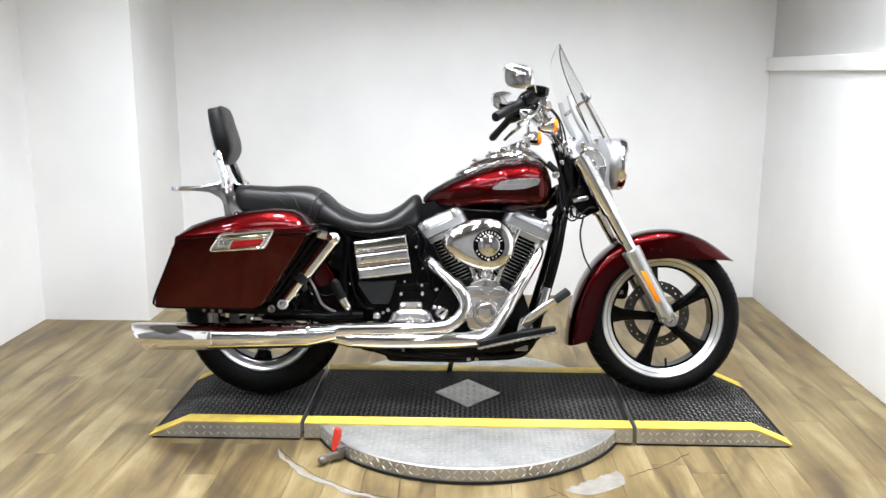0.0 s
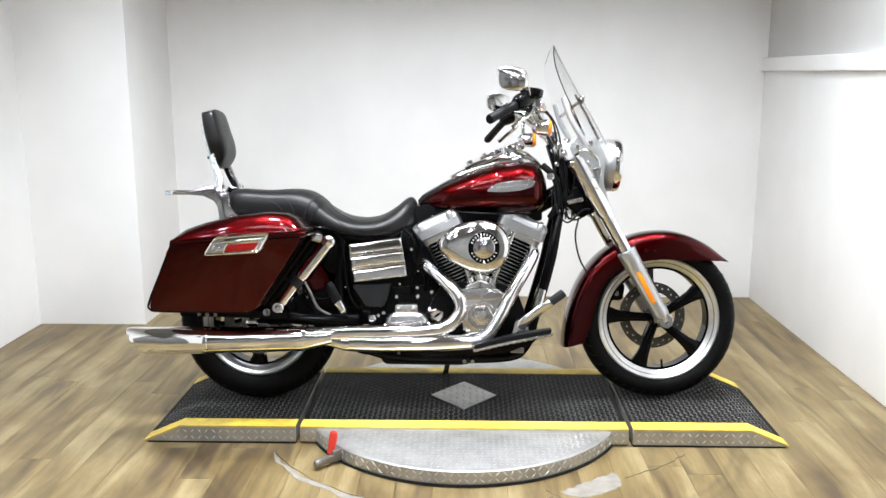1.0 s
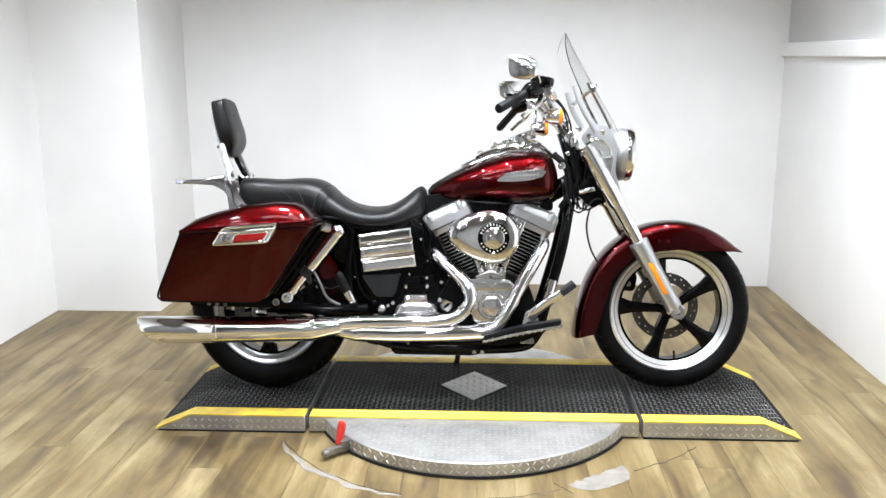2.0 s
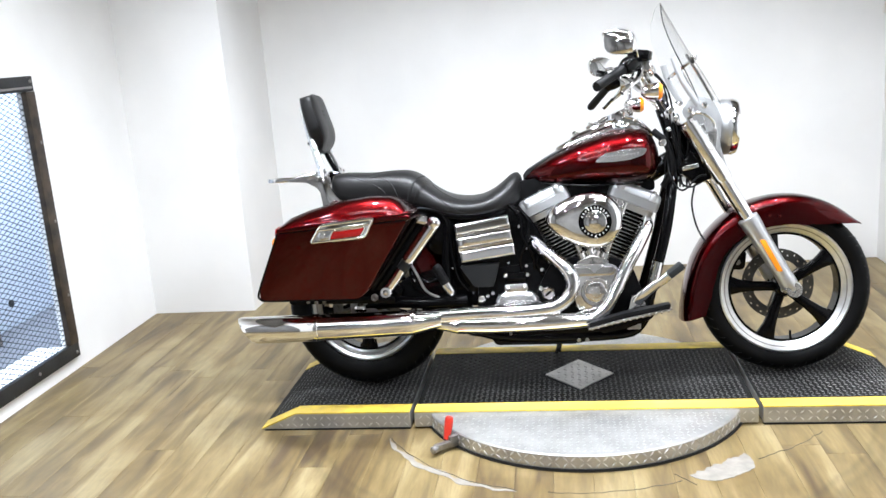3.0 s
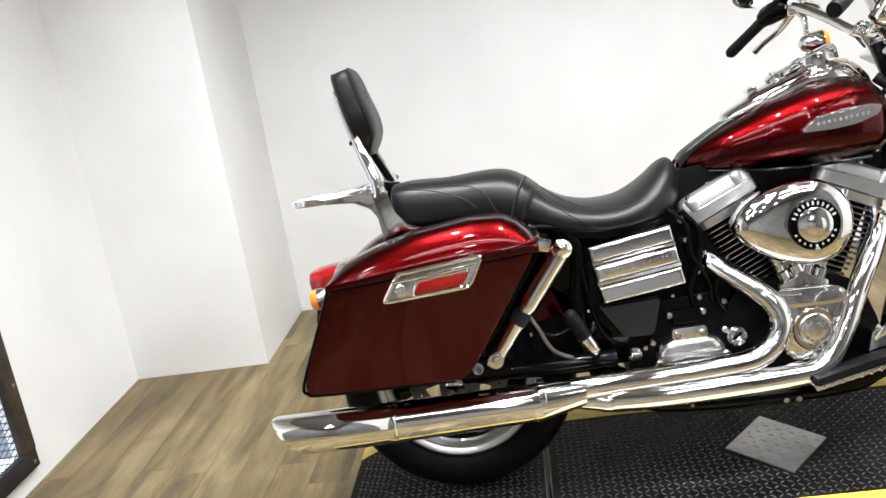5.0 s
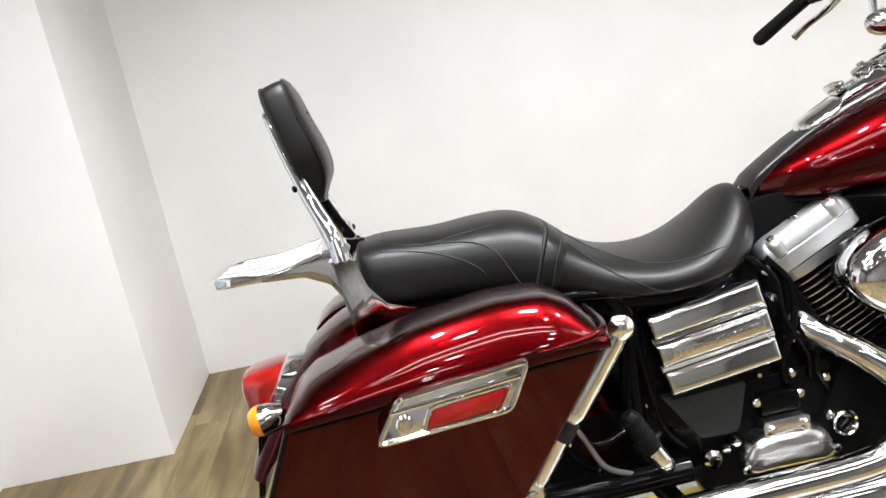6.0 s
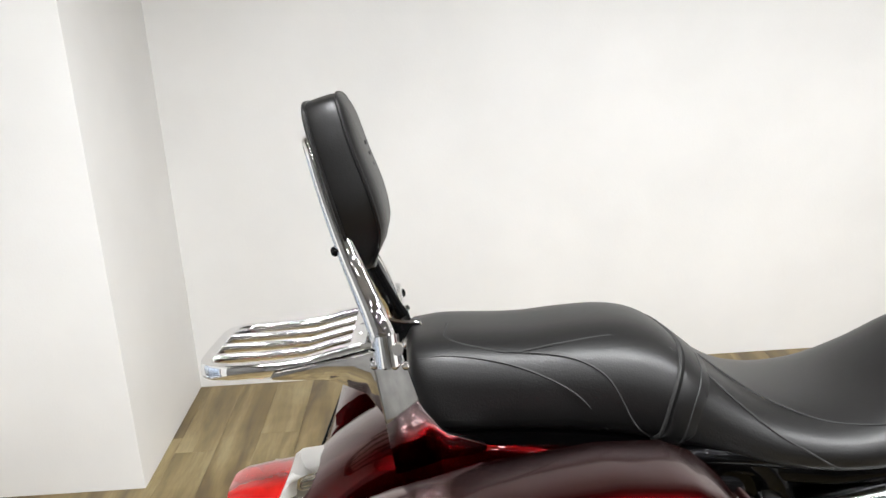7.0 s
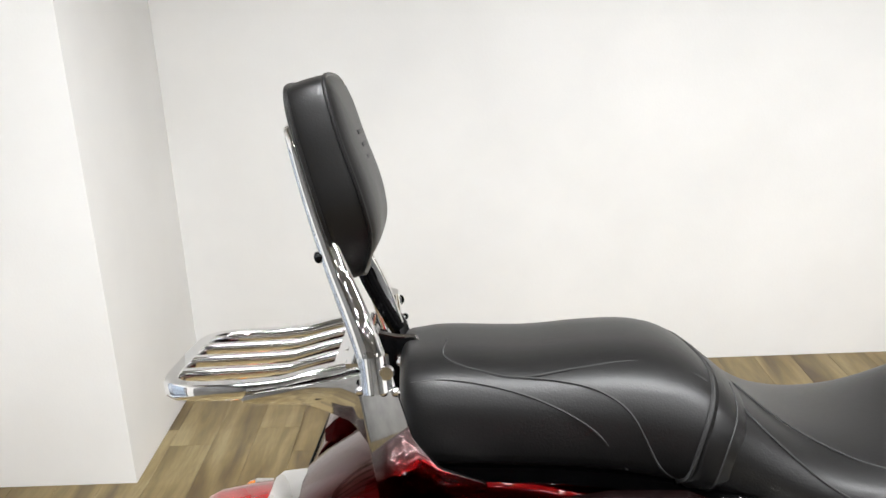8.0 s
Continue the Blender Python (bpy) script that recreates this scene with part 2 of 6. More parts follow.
# ---- mesh tools ----
def finish(bm, name, sharp=38):
    bmesh.ops.remove_doubles(bm, verts=bm.verts, dist=1e-6)
    bmesh.ops.recalc_face_normals(bm, faces=bm.faces)
    lim = radians(sharp)
    for f in bm.faces:
        f.smooth = True
    for e in bm.edges:
        e.smooth = len(e.link_faces) == 2 and e.calc_face_angle(0) < lim
    me = bpy.data.meshes.new(name)
    bm.to_mesh(me)
    bm.free()
    return me


def part(name, bm, mat, parent=None, label="", sharp=38):
    me = finish(bm, name, sharp)
    me.materials.append(mat)
    ob = new(name, me)
    if parent:
        ob.parent = parent
    return tagged(ob, label)


def thing(name, label, category, m=None, group="", kind=""):
    ob = new(name)
    ob.empty_display_size = 0.1
    if m is not None:
        ob.matrix_world = m
    return tagged(ob, label, category, group, kind)


def smooth_line(pts, n=6):
    """Catmull-Rom through the points."""
    p = [Vector(q) for q in pts]
    p = [p[0] * 2 - p[1], *p, p[-1] * 2 - p[-2]]
    out = []
    for i in range(1, len(p) - 2):
        a, b, c, d = p[i - 1 : i + 3]
        for k in range(n):
            t = k / n
            out.append(0.5 * ((2 * b) + (c - a) * t + (2 * a - 5 * b + 4 * c - d) * t * t + (3 * b - a - 3 * c + d) * t**3))
    return out + [p[-2]]


def loft(rings, cap=True, around=True, bm=None):
    bm = bm or bmesh.new()
    vs = [[bm.verts.new(q) for q in r] for r in rings]
    n = len(rings[0])
    for a, b in zip(vs, vs[1:]):
        for i in range(n if around else n - 1):
            j = (i + 1) % n
            bm.faces.new((a[i], a[j], b[j], b[i]))
    if cap:
        bm.faces.new(vs[0])
        bm.faces.new(vs[-1][::-1])
    return bm


def sweep(pts, r, seg=12, smooth=6, flat=1.0, up=(0, 1, 0), bm=None):
    """A tube along a curve; r: one radius or one a point; flat: its depth along up against its breadth."""
    rs = r if isinstance(r, (list, tuple)) else [r] * len(pts)
    q = smooth_line([(*p, w) for p, w in zip(pts, rs)], smooth) if smooth > 1 else [Vector((*p, w)) for p, w in zip(pts, rs)]
    c = [Vector(v[:3]) for v in q]
    rings, u = [], Vector(up)
    for i, p in enumerate(c):
        d = (c[min(i + 1, len(c) - 1)] - c[max(i - 1, 0)]).normalized()
        u = (u - d * u.dot(d)).normalized() if abs(u.dot(d)) < 0.999 else d.orthogonal().normalized()
        s = d.cross(u)
        rings.append([p + (s * math.cos(a) + u * math.sin(a) * flat) * q[i][3] for a in [2 * math.pi * k / seg for k in range(seg)]])
    return loft(rings, bm=bm)


def lathe(origin, axis, prof, n=28, bm=None, closed=False):
    """A turned body: prof gives (distance along the axis, radius)."""
    d = Vector(axis).normalized()
    u = d.orthogonal().normalized()
    s = d.cross(u)
    o = Vector(origin)
    rings = [[o + d * h + (u * math.cos(a) + s * math.sin(a)) * max(r, 1e-4) for a in [2 * math.pi * k / n for k in range(n)]] for h, r in prof]
    if closed:
        return loft(rings + [rings[0]], cap=False, bm=bm)
    return loft(rings, bm=bm)


def prism(outline, y0, y1, bevel=0.004, segs=2, bm=None, inward=0.0):
    """A plate with the outline (x, z), from y0 to y1, its edges rounded; inward shifts y with height below 0.66."""
    b = bmesh.new()
    lo = [b.verts.new((x, y0, z)) for x, z in outline]
    hi = [b.verts.new((x, y1, z)) for x, z in outline]
    n = len(outline)
    for i in range(n):
        j = (i + 1) % n
        b.faces.new((lo[i], lo[j], hi[j], hi[i]))
    b.faces.new(lo[::-1])
    b.faces.new(hi)
    bmesh.ops.recalc_face_normals(b, faces=b.faces)
    if bevel:
        bmesh.ops.bevel(b, geom=b.edges[:], offset=bevel, segments=segs, affect="EDGES", profile=0.6, clamp_overlap=True)
    return merge(bm, b)


def box(c, s, bevel=0.002, rot=None, bm=None, segs=2):
    b = bmesh.new()
    bmesh.ops.create_cube(b, size=1.0, matrix=Matrix.Diagonal((*s, 1)))
    if bevel:
        bmesh.ops.bevel(b, geom=b.edges[:], offset=bevel, segments=segs, affect="EDGES", profile=0.6, clamp_overlap=True)
    m = Matrix.Translation(c) @ (pose(0, 0, 0, *rot) if rot else Matrix())
    bmesh.ops.transform(b, matrix=m, verts=b.verts)
    return merge(bm, b)


def merge(into, b):
    if into is None:
        return b
    me = bpy.data.meshes.new("joined")
    b.to_mesh(me)
    b.free()
    into.from_mesh(me)
    bpy.data.meshes.remove(me)
    return into


def rounded(pts, r, n=4):
    """The outline with its corners rounded by about r."""
    out, k = [], len(pts)
    for i in range(k):
        a, b, c = Vector(pts[i - 1]), Vector(pts[i]), Vector(pts[(i + 1) % k])
        da, dc = (a - b), (c - b)
        ra, rc = min(r, da.length * 0.45), min(r, dc.length * 0.45)
        p, q = b + da.normalized() * ra, b + dc.normalized() * rc
        for j in range(n + 1):
            t = j / n
            out.append(tuple(p * (1 - t) ** 2 + b * 2 * t * (1 - t) + q * t * t))
    return out


def oval(w, zb, zt, power, x, n=36, belly=0.5, low=None):
    """A ring across x: half-width w, from zb to zt."""
    zm = zb + (zt - zb) * belly
    ring = []
    for k in range(n):
        a = 2 * math.pi * k / n
        c, s = math.cos(a), math.sin(a)
        p = power if s > 0 or not low else low
        y = w * math.copysign(abs(c) ** (2 / p), c)
        z = zm + (zt - zm if s > 0 else zm - zb) * math.copysign(abs(s) ** (2 / p), s)
        ring.append((x, y, z))
    return ring


def mirrored(ob, parent=None):
    """The same part on the other side of the machine's middle plane."""
    me = ob.data.copy()
    me.transform(Matrix.Diagonal((1, -1, 1, 1)))
    me.flip_normals()
    o = new(ob.name.split(".")[0], me)
    o.parent = parent or ob.parent
    for child in ob.children:
        mirrored(child, o)
    if "label" in ob:
        tagged(o, ob["label"])
    return o


def interp(x, xs, ys):
    return float(np.interp(x, xs, ys))

# ---- room ----
XL, XR, YB, YP, XP, YF = -2.286, 1.70, 1.825, 1.187, -1.715, -6.0
SUB_TOP = -0.004
sub = tagged(part("floor", box(((XL + XR) / 2, (YB + YF) / 2, SUB_TOP - 0.05), (XR - XL + 0.24, YB - YF + 0.2, 0.1), 0), M_SUB), "oak-look vinyl plank floor, scuffed round the turntable", "floor", kind="structure")


def wall(name, c, s, label, mat=M_WALL):
    return tagged(part(name, box(c, s, 0.003), mat), label, "wall", kind="structure")


T = 0.14
H = CEIL
wall("wall_back", ((XP + XR) / 2 + 0.1, YB + T / 2, H / 2), (XR - XP + 0.5, T, H), "white painted back wall of the display bay")
wall("wall_pier", ((XL + XP) / 2 - T / 2, (YP + YB + T) / 2, H / 2), (XP - XL + T, YB + T - YP, H), "white painted boxed-out pier beside the back wall")
RAIL = 1.33
YM_ = -1.75  # white bay walls end here; the grey beyond is unseen, added for reflections
wall("wall_right", (XR + T / 2, (YB + YM_) / 2, RAIL / 2), (T, YB - YM_, RAIL), "white painted low right wall under a ledge")
wall("wall_right_front", (XR + T / 2, (YM_ + YF) / 2, H / 2), (T, YM_ - YF, H), "unseen grey side wall, added to darken the chrome's reflections", M_DARKWALL)
wall("wall_right_upper", (XR + T / 2 + 0.012, (YB + YM_) / 2, (RAIL + 0.075 + H) / 2), (T, YB - YM_, H - RAIL - 0.075), "wall set back above the ledge, its shade put into a pale grey", M_UPPERWALL)
tagged(part("trim", prism(rounded([(XR - 0.022, RAIL), (XR + 0.16, RAIL), (XR + 0.16, RAIL + 0.075), (XR - 0.022, RAIL + 0.075)], 0.008), YM_, YB - 0.002, 0), M_WALL), "white painted wooden ledge along the low wall", "trim", kind="structure")

# left wall with the caged opening
WY0, WY1, WZ0, WZ1 = -0.97, 0.312, 0.126, 1.272
wl = bmesh.new()
box((XL - T / 2, (WY1 + 0.3 + YP) / 2, H / 2), (T, YP - WY1 - 0.3, H), 0, bm=wl)
box((XL - 0.012, WY1 + 0.15, H / 2), (0.024, 0.3, H), 0, bm=wl)
box((XL - T / 2, (YM_ + WY0) / 2, H / 2), (T, WY0 - YM_, H), 0, bm=wl)
box((XL - T / 2, (WY0 + WY1) / 2, WZ0 / 2), (T, WY1 - WY0, WZ0), 0, bm=wl)
box((XL - T / 2, (WY0 + WY1) / 2, (WZ1 + H) / 2), (T, WY1 - WY0, H - WZ1), 0, bm=wl)
tagged(part("wall_left", wl, M_WALL), "white painted left wall with a caged opening", "wall", kind="structure")
wall("wall_left_front", (XL - T / 2, (YM_ + YF) / 2, H / 2), (T, YM_ - YF, H), "unseen grey side wall, added to darken the chrome's reflections", M_DARKWALL)
wall("wall_front", ((XL + XR) / 2, YF - T / 2, H / 2), (XR - XL + 0.6, T, H), "unseen light grey wall facing the bay, added for the chrome to reflect", M_FRONTWALL)
tagged(part("ceiling", box(((XL + XR) / 2, (YB + YF) / 2, H + 0.05), (XR - XL + 0.9, YB - YF + 0.3, 0.1), 0), M_CEIL), "unseen ceiling, added in dark grey so that chrome reflects it dark", "ceiling", kind="structure")

# narrow daylit passage behind the opening
SX, SY0, SY1, SZ = -3.06, -1.9, 3.6, -0.01
sr = bmesh.new()
box((SX - 0.05, (SY0 + SY1) / 2, (H + SZ) / 2), (0.1, SY1 - SY0 + 0.2, H - SZ), 0, bm=sr)
box(((SX + XL - T) / 2, SY1 + 0.05, (H + SZ) / 2), (XL - T - SX, 0.1, H - SZ), 0, bm=sr)
box(((SX + XL - T) / 2, SY0 - 0.05, (H + SZ) / 2), (XL - T - SX, 0.1, H - SZ), 0, bm=sr)
box((XL - T / 2, (YB + T + SY1) / 2 + 0.05, H / 2), (T, SY1 - YB - T + 0.1, H), 0, bm=sr)
box(((SX + XL) / 2, (SY0 + SY1) / 2, H + 0.05), (XL - SX - T, SY1 - SY0, 0.1), 0, bm=sr)
tagged(part("wall_passage", sr, M_PALE), "pale bluish walls of the daylit passage behind the mesh", "wall", kind="structure")
tagged(part("ground", box(((SX + XL - T) / 2, (SY0 + SY1) / 2, SZ - 0.05), (XL - T - SX, SY1 - SY0, 0.1), 0), material("pale_concrete", (0.15, 0.156, 0.172), 0.7, vary=0.1, scale=3)), "pale concrete ground of the passage behind the mesh", "floor", kind="structure")

# brown-framed panel leaning on the far wall of the passage
M_CASING = material("weathered_brown_casing", (0.20, 0.165, 0.14), 0.6, vary=0.4, scale=9, bump=0.2, bump_scale=80)
leaner = thing("framed_panel", "white panel in a weathered brown frame leaning on the passage wall", "panel")
PW, PHT, BW = 1.0, 1.35, 0.085
part("panel", box((0.004, -PW / 2, PHT / 2), (0.012, PW - 0.1, PHT - 0.1), 0.001), M_WHITEPL, leaner, "bright white panel sheet")
for yy in (-BW / 2, BW / 2 - PW):
    part("frame_bar", box((0, yy, PHT / 2), (0.036, BW, PHT), 0.005), M_CASING, leaner)
for zz in (BW / 2, PHT - BW / 2):
    part("frame_bar", box((-0.001, -PW / 2, zz), (0.034, PW - 2 * BW, BW), 0.005), M_CASING, leaner)
for yy in (-BW - 0.013, BW + 0.013 - PW):
    part("inner_bead", box((0.010, yy, PHT / 2), (0.012, 0.022, PHT - 2 * BW), 0.003), M_CHARBAR, leaner, "dark inner bead")
for zz in (BW + 0.012, PHT - BW - 0.012):
    part("inner_bead", box((0.010, -PW / 2, zz), (0.012, PW - 2 * BW - 0.06, 0.022), 0.003), M_CHARBAR, leaner, "dark inner bead")
leaner.matrix_world = pose(-2.925, 0.74, SZ + 0.002, 0, -4.4, 0)
peg = thing("wall_bolt", "small dark bolt head in the pale passage wall", "bolt")
part("head", lathe((SX - 0.002, 1.07, 0.122), (1, 0, 0), [(0, 0.020), (0.01, 0.020), (0.016, 0.013), (0.017, 0)], 14), M_CHARBAR, peg)

# cage panel: browned angle frame with expanded mesh
cage = thing("window_1", "browned steel frame with diamond mesh screwed over the opening", "window grille", kind="structure")
FO = dict(y0=-1.04, y1=0.37, z0=0.068, z1=1.332)
FW = 0.064
part("frame_bar", box((XL + 0.012, (FO["y0"] + FO["y1"]) / 2, FO["z1"] - FW / 2), (0.024, FO["y1"] - FO["y0"], FW), 0.003), M_CHARBAR, cage)
part("frame_bar", box((XL + 0.012, (FO["y0"] + FO["y1"]) / 2, FO["z0"] + FW / 2), (0.024, FO["y1"] - FO["y0"], FW), 0.003), M_CHARBAR, cage)
for yy in (FO["y1"] - FW / 2, FO["y0"] + FW / 2):
    part("frame_bar", box((XL + 0.0135, yy, (FO["z0"] + FO["z1"]) / 2), (0.027, FW, FO["z1"] - FO["z0"] - 2 * FW - 0.002), 0.003), M_RUST, cage)
part("edge_strip", box((XL + 0.030, (FO["y0"] + FO["y1"]) / 2, FO["z1"] - 0.048), (0.007, FO["y1"] - FO["y0"] - 0.05, 0.010), 0.002), M_STEEL, cage, "bare bright steel strip")
for yy, zz in [(0.35, 1.31), (0.352, 1.05), (0.352, 0.70), (0.352, 0.36), (0.345, 0.09), (0.05, 0.1), (-0.25, 0.1), (0.1, 1.312)]:
    part("screw", lathe((XL + 0.024, yy, zz), (1, 0, 0), [(0, 0.008), (0.004, 0.007), (0.006, 0.003)], 10), M_STEEL, cage)
wires = bmesh.new()
my0, my1, mz0, mz1 = FO["y0"] + FW - 0.02, FO["y1"] - FW + 0.02, FO["z0"] + FW - 0.02, FO["z1"] - FW + 0.02
PY, PZ = 0.050, 0.0235
slope = PZ / PY
for sgn in (1, -1):
    k0 = -int((my1 - my0) / PY) - 60
    for k in range(k0, 120):
        # z = mz0 + k * PZ + sgn * slope * (y - my0)
        pts = []
        za, zb = mz0 + k * PZ, mz0 + k * PZ + sgn * slope * (my1 - my0)
        ya, yb = my0, my1
        if sgn * (zb - za) < 0 or max(za, zb) < mz0 or min(za, zb) > mz1:
            continue
        lo, hi = (0.0, 1.0)
        d = zb - za
        ts = sorted(((mz0 - za) / d, (mz1 - za) / d))
        lo, hi = max(lo, ts[0]), min(hi, ts[1])
        if hi - lo < 0.01:
            continue
        a = Vector((XL - 0.004 - 0.0015 * sgn, ya + (yb - ya) * lo, za + d * lo))
        b = Vector((XL - 0.004 - 0.0015 * sgn, ya + (yb - ya) * hi, za + d * hi))
        sweep([a, b], 0.0017, 4, 1, bm=wires, up=(1, 0, 0))
part("mesh_panel", wires, M_MESH, cage, "dark expanded diamond mesh")

# ---- ceiling lights ----
fix = thing("strip_light", "long ceiling strip light with a white lit diffuser", "ceiling light", group="strip lights")
part("housing", box((0, 0, -0.02), (1.25, 0.11, 0.04), 0.006), M_WHITEPL, fix)
part("diffuser", box((0, 0, -0.055), (1.2, 0.07, 0.03), 0.01), M_DIFFUSER, fix)
for i, (sx, sy) in enumerate(STRIPS):
    if i == 0:
        fix.matrix_world = pose(sx, sy, CEIL)
    else:
        copy_thing(fix, pose(sx, sy, CEIL))
spot = thing("downlight", "small round ceiling downlight with a bright bulb", "ceiling light", group="downlights")
part("ring", lathe((0, 0, 0), (0, 0, -1), [(0, 0.08), (0.012, 0.08), (0.016, 0.074), (0.012, 0.066), (0, 0.066)], 28), M_WHITEPL, spot)
part("bulb", lathe((0, 0, 0), (0, 0, -1), [(0, 0.062), (0.010, 0.062), (0.018, 0.05), (0.022, 0.0)], 24), M_DIFFUSER, spot)
for i, (sx, sy) in enumerate(SPOTS):
    if i == 0:
        spot.matrix_world = pose(sx, sy, CEIL)
    else:
        copy_thing(spot, pose(sx, sy, CEIL))

# ---- turntable platform ----
PH = 0.063
FRONT, REAR = -0.312, 0.335


def lozenges(bm, where, step, size, h, z, turn=0.0):
    """Raised tread marks in two crossing directions, kept where where(x, y) holds."""
    n = 0
    for i in range(-60, 61):
        for j in range(-40, 41):
            x, y = i * step, j * step
            if not where(x, y):
                continue
            a = radians(45 if (i + j) % 2 else -45) + turn
            c, s = math.cos(a), math.sin(a)
            l, w = size, size * 0.26
            p = [(x + c * u - s * v, y + s * u + c * v) for u, v in ((-l, 0), (0, -w), (l, 0), (0, w))]
            base = [bm.verts.new((*q, z)) for q in p]
            top = bm.verts.new((x + c * l * 0.35, y + s * l * 0.35, z + h))
            top2 = bm.verts.new((x - c * l * 0.35, y - s * l * 0.35, z + h))
            bm.faces.new((base[0], base[1], top2))
            bm.faces.new((base[1], top, top2))
            bm.faces.new((base[1], base[2], top))
            bm.faces.new((base[2], base[3], top))
            bm.faces.new((base[3], top2, top))
            bm.faces.new((base[3], base[0], top2))
            n += 1
    return bm


def side_marks(bm, x0, x1, y, zmax):
    """Tread marks on a front face."""
    x, k = x0 + 0.02, 0
    while x < x1 - 0.012:
        for zz in (0.02, 0.045):
            if zz + 0.01 < zmax(x):
                a = radians(45 if (k + (zz > 0.03)) % 2 else -45)
                c, s = math.cos(a), math.sin(a)
                p = [(x + c * u - s * v, zz + s * u + c * v) for u, v in ((-0.011, 0), (0, -0.003), (0.011, 0), (0, 0.003))]
                base = [bm.verts.new((q[0], y, q[1])) for q in p]
                top = bm.verts.new((x, y - 0.0018, zz))
                for i in range(4):
                    bm.faces.new((base[i], base[(i + 1) % 4], top))
        x += 0.026
        k += 1
    return bm


table = thing("turntable", "round aluminium tread-plate turntable with a dark rubber tread deck", "turntable")
RT, YT = 0.60, -0.04
part("disc", lathe((0, YT, 0.006), (0, 0, 1), [(0, RT - 0.004), (0, RT), (0.046, RT), (0.05, RT - 0.004), (0.05, 0.0)], 120), M_PLATE, table, "bright aluminium tread-plate disc")
part("skid_ring", lathe((0, YT, 0.0), (0, 0, 1), [(0, RT - 0.05), (0, RT + 0.005), (0.009, RT + 0.005), (0.009, RT - 0.05)], 96), M_SHADOWGAP, table, "black foot ring")
tagged(part("disc_tread", lozenges(bmesh.new(), lambda x, y: (x * x + (y - YT) ** 2) < (RT - 0.02) ** 2 and (y < FRONT - 0.012 or y > REAR + 0.012), 0.021, 0.0100, 0.0022, 0.0555), M_TREAD, table), kind="stuff")
rim_marks = bmesh.new()
for k in range(75):
    a = radians(180 + 2.4 * k)
    if math.sin(a) * RT + YT > FRONT:
        continue
    for zz, t in ((0.02, 1), (0.042, -1)):
        sgn = t if k % 2 else -t
        ca = Vector((math.cos(a) * (RT + 0.0002), math.sin(a) * (RT + 0.0002) + YT, zz))
        tan, nor = Vector((-math.sin(a), math.cos(a), 0)), Vector((math.cos(a), math.sin(a), 0))
        d1 = (tan + Vector((0, 0, sgn))).normalized()
        d2 = (tan - Vector((0, 0, sgn))).normalized()
        b4 = [rim_marks.verts.new(ca + d1 * u + d2 * v) for u, v in ((-0.013, 0), (0, -0.0036), (0.013, 0), (0, 0.0036))]
        tp = rim_marks.verts.new(ca + nor * 0.003)
        for i in range(4):
            rim_marks.faces.new((b4[i], b4[(i + 1) % 4], tp))
tagged(part("rim_tread", rim_marks, M_TREAD, table), kind="stuff")
SEC = 0.603
part("deck", box((0, (FRONT + REAR) / 2, 0.006 + PH / 2 - 0.003), (2 * SEC - 0.014, REAR - FRONT, PH - 0.008), 0.002), M_PLATE, table, "tread-plate deck sides")
part("tread_mat", box((0, (FRONT + REAR) / 2, PH + 0.0005), (2 * SEC - 0.016, REAR - FRONT - 0.004, 0.003), 0.001), M_MAT, table, "dark grey tread mat")
tagged(part("mat_tread", lozenges(bmesh.new(), lambda x, y: abs(x) < SEC - 0.02 and FRONT + 0.075 < y < REAR - 0.075 and abs(x) / 0.145 + abs(y - 0.012) / 0.16 > 1, 0.019, 0.0098, 0.0022, PH + 0.002), M_MATTREAD, table), kind="stuff")
for y0, y1 in ((FRONT - 0.001, FRONT + 0.066), (REAR - 0.066, REAR + 0.001)):
    part("yellow_stripe", box((0, (y0 + y1) / 2, PH + 0.001), (2 * SEC - 0.015, y1 - y0, 0.006), 0.0015), M_YELLOW, table, "worn yellow edge stripe")
dm = bmesh.new()
dv = [[dm.verts.new((x, y, z)) for x, y in ((-0.13, 0.012), (0, -0.138), (0.13, 0.012), (0, 0.164))] for z in (PH + 0.001, PH + 0.0055)]
dm.faces.new(dv[1])
for i in range(4):
    dm.faces.new((dv[0][i], dv[0][(i + 1) % 4], dv[1][(i + 1) % 4], dv[1][i]))
lozenges(dm, lambda x, y: abs(x) / 0.115 + abs(y - 0.012) / 0.132 < 1, 0.026, 0.011, 0.002, PH + 0.0055)
part("diamond_plate", dm, M_PLATE, table, "bare aluminium diamond let into the mat")
tagged(part("deck_side_tread", side_marks(side_marks(bmesh.new(), -SEC + 0.01, -0.53, FRONT - 0.0005, lambda x: 0.06), 0.53, SEC - 0.01, FRONT - 0.0005, lambda x: 0.06), M_TREAD, table), kind="stuff")
part("lock_lever", sweep([(-0.462, -0.475, 0.035), (-0.457, -0.465, 0.055), (-0.452, -0.455, 0.082), (-0.449, -0.450, 0.104), (-0.448, -0.449, 0.109)], [0.009, 0.0125, 0.0145, 0.013, 0.006], 12), M_REDGRIP, table, "red plastic lock lever")
lb = box((-0.462, -0.49, 0.024), (0.085, 0.022, 0.022), 0.004, rot=(0, 0, 40))
lathe((-0.49, -0.515, 0.022), (-0.6, -0.8, 0), [(0, 0.013), (0.018, 0.013), (0.021, 0.010)], 12, bm=lb)
box((-0.435, -0.462, 0.03), (0.05, 0.03, 0.04), 0.004, rot=(0, 0, 40), bm=lb)
part("lever_base", lb, M_STEEL, table, "grey steel lever clamp")

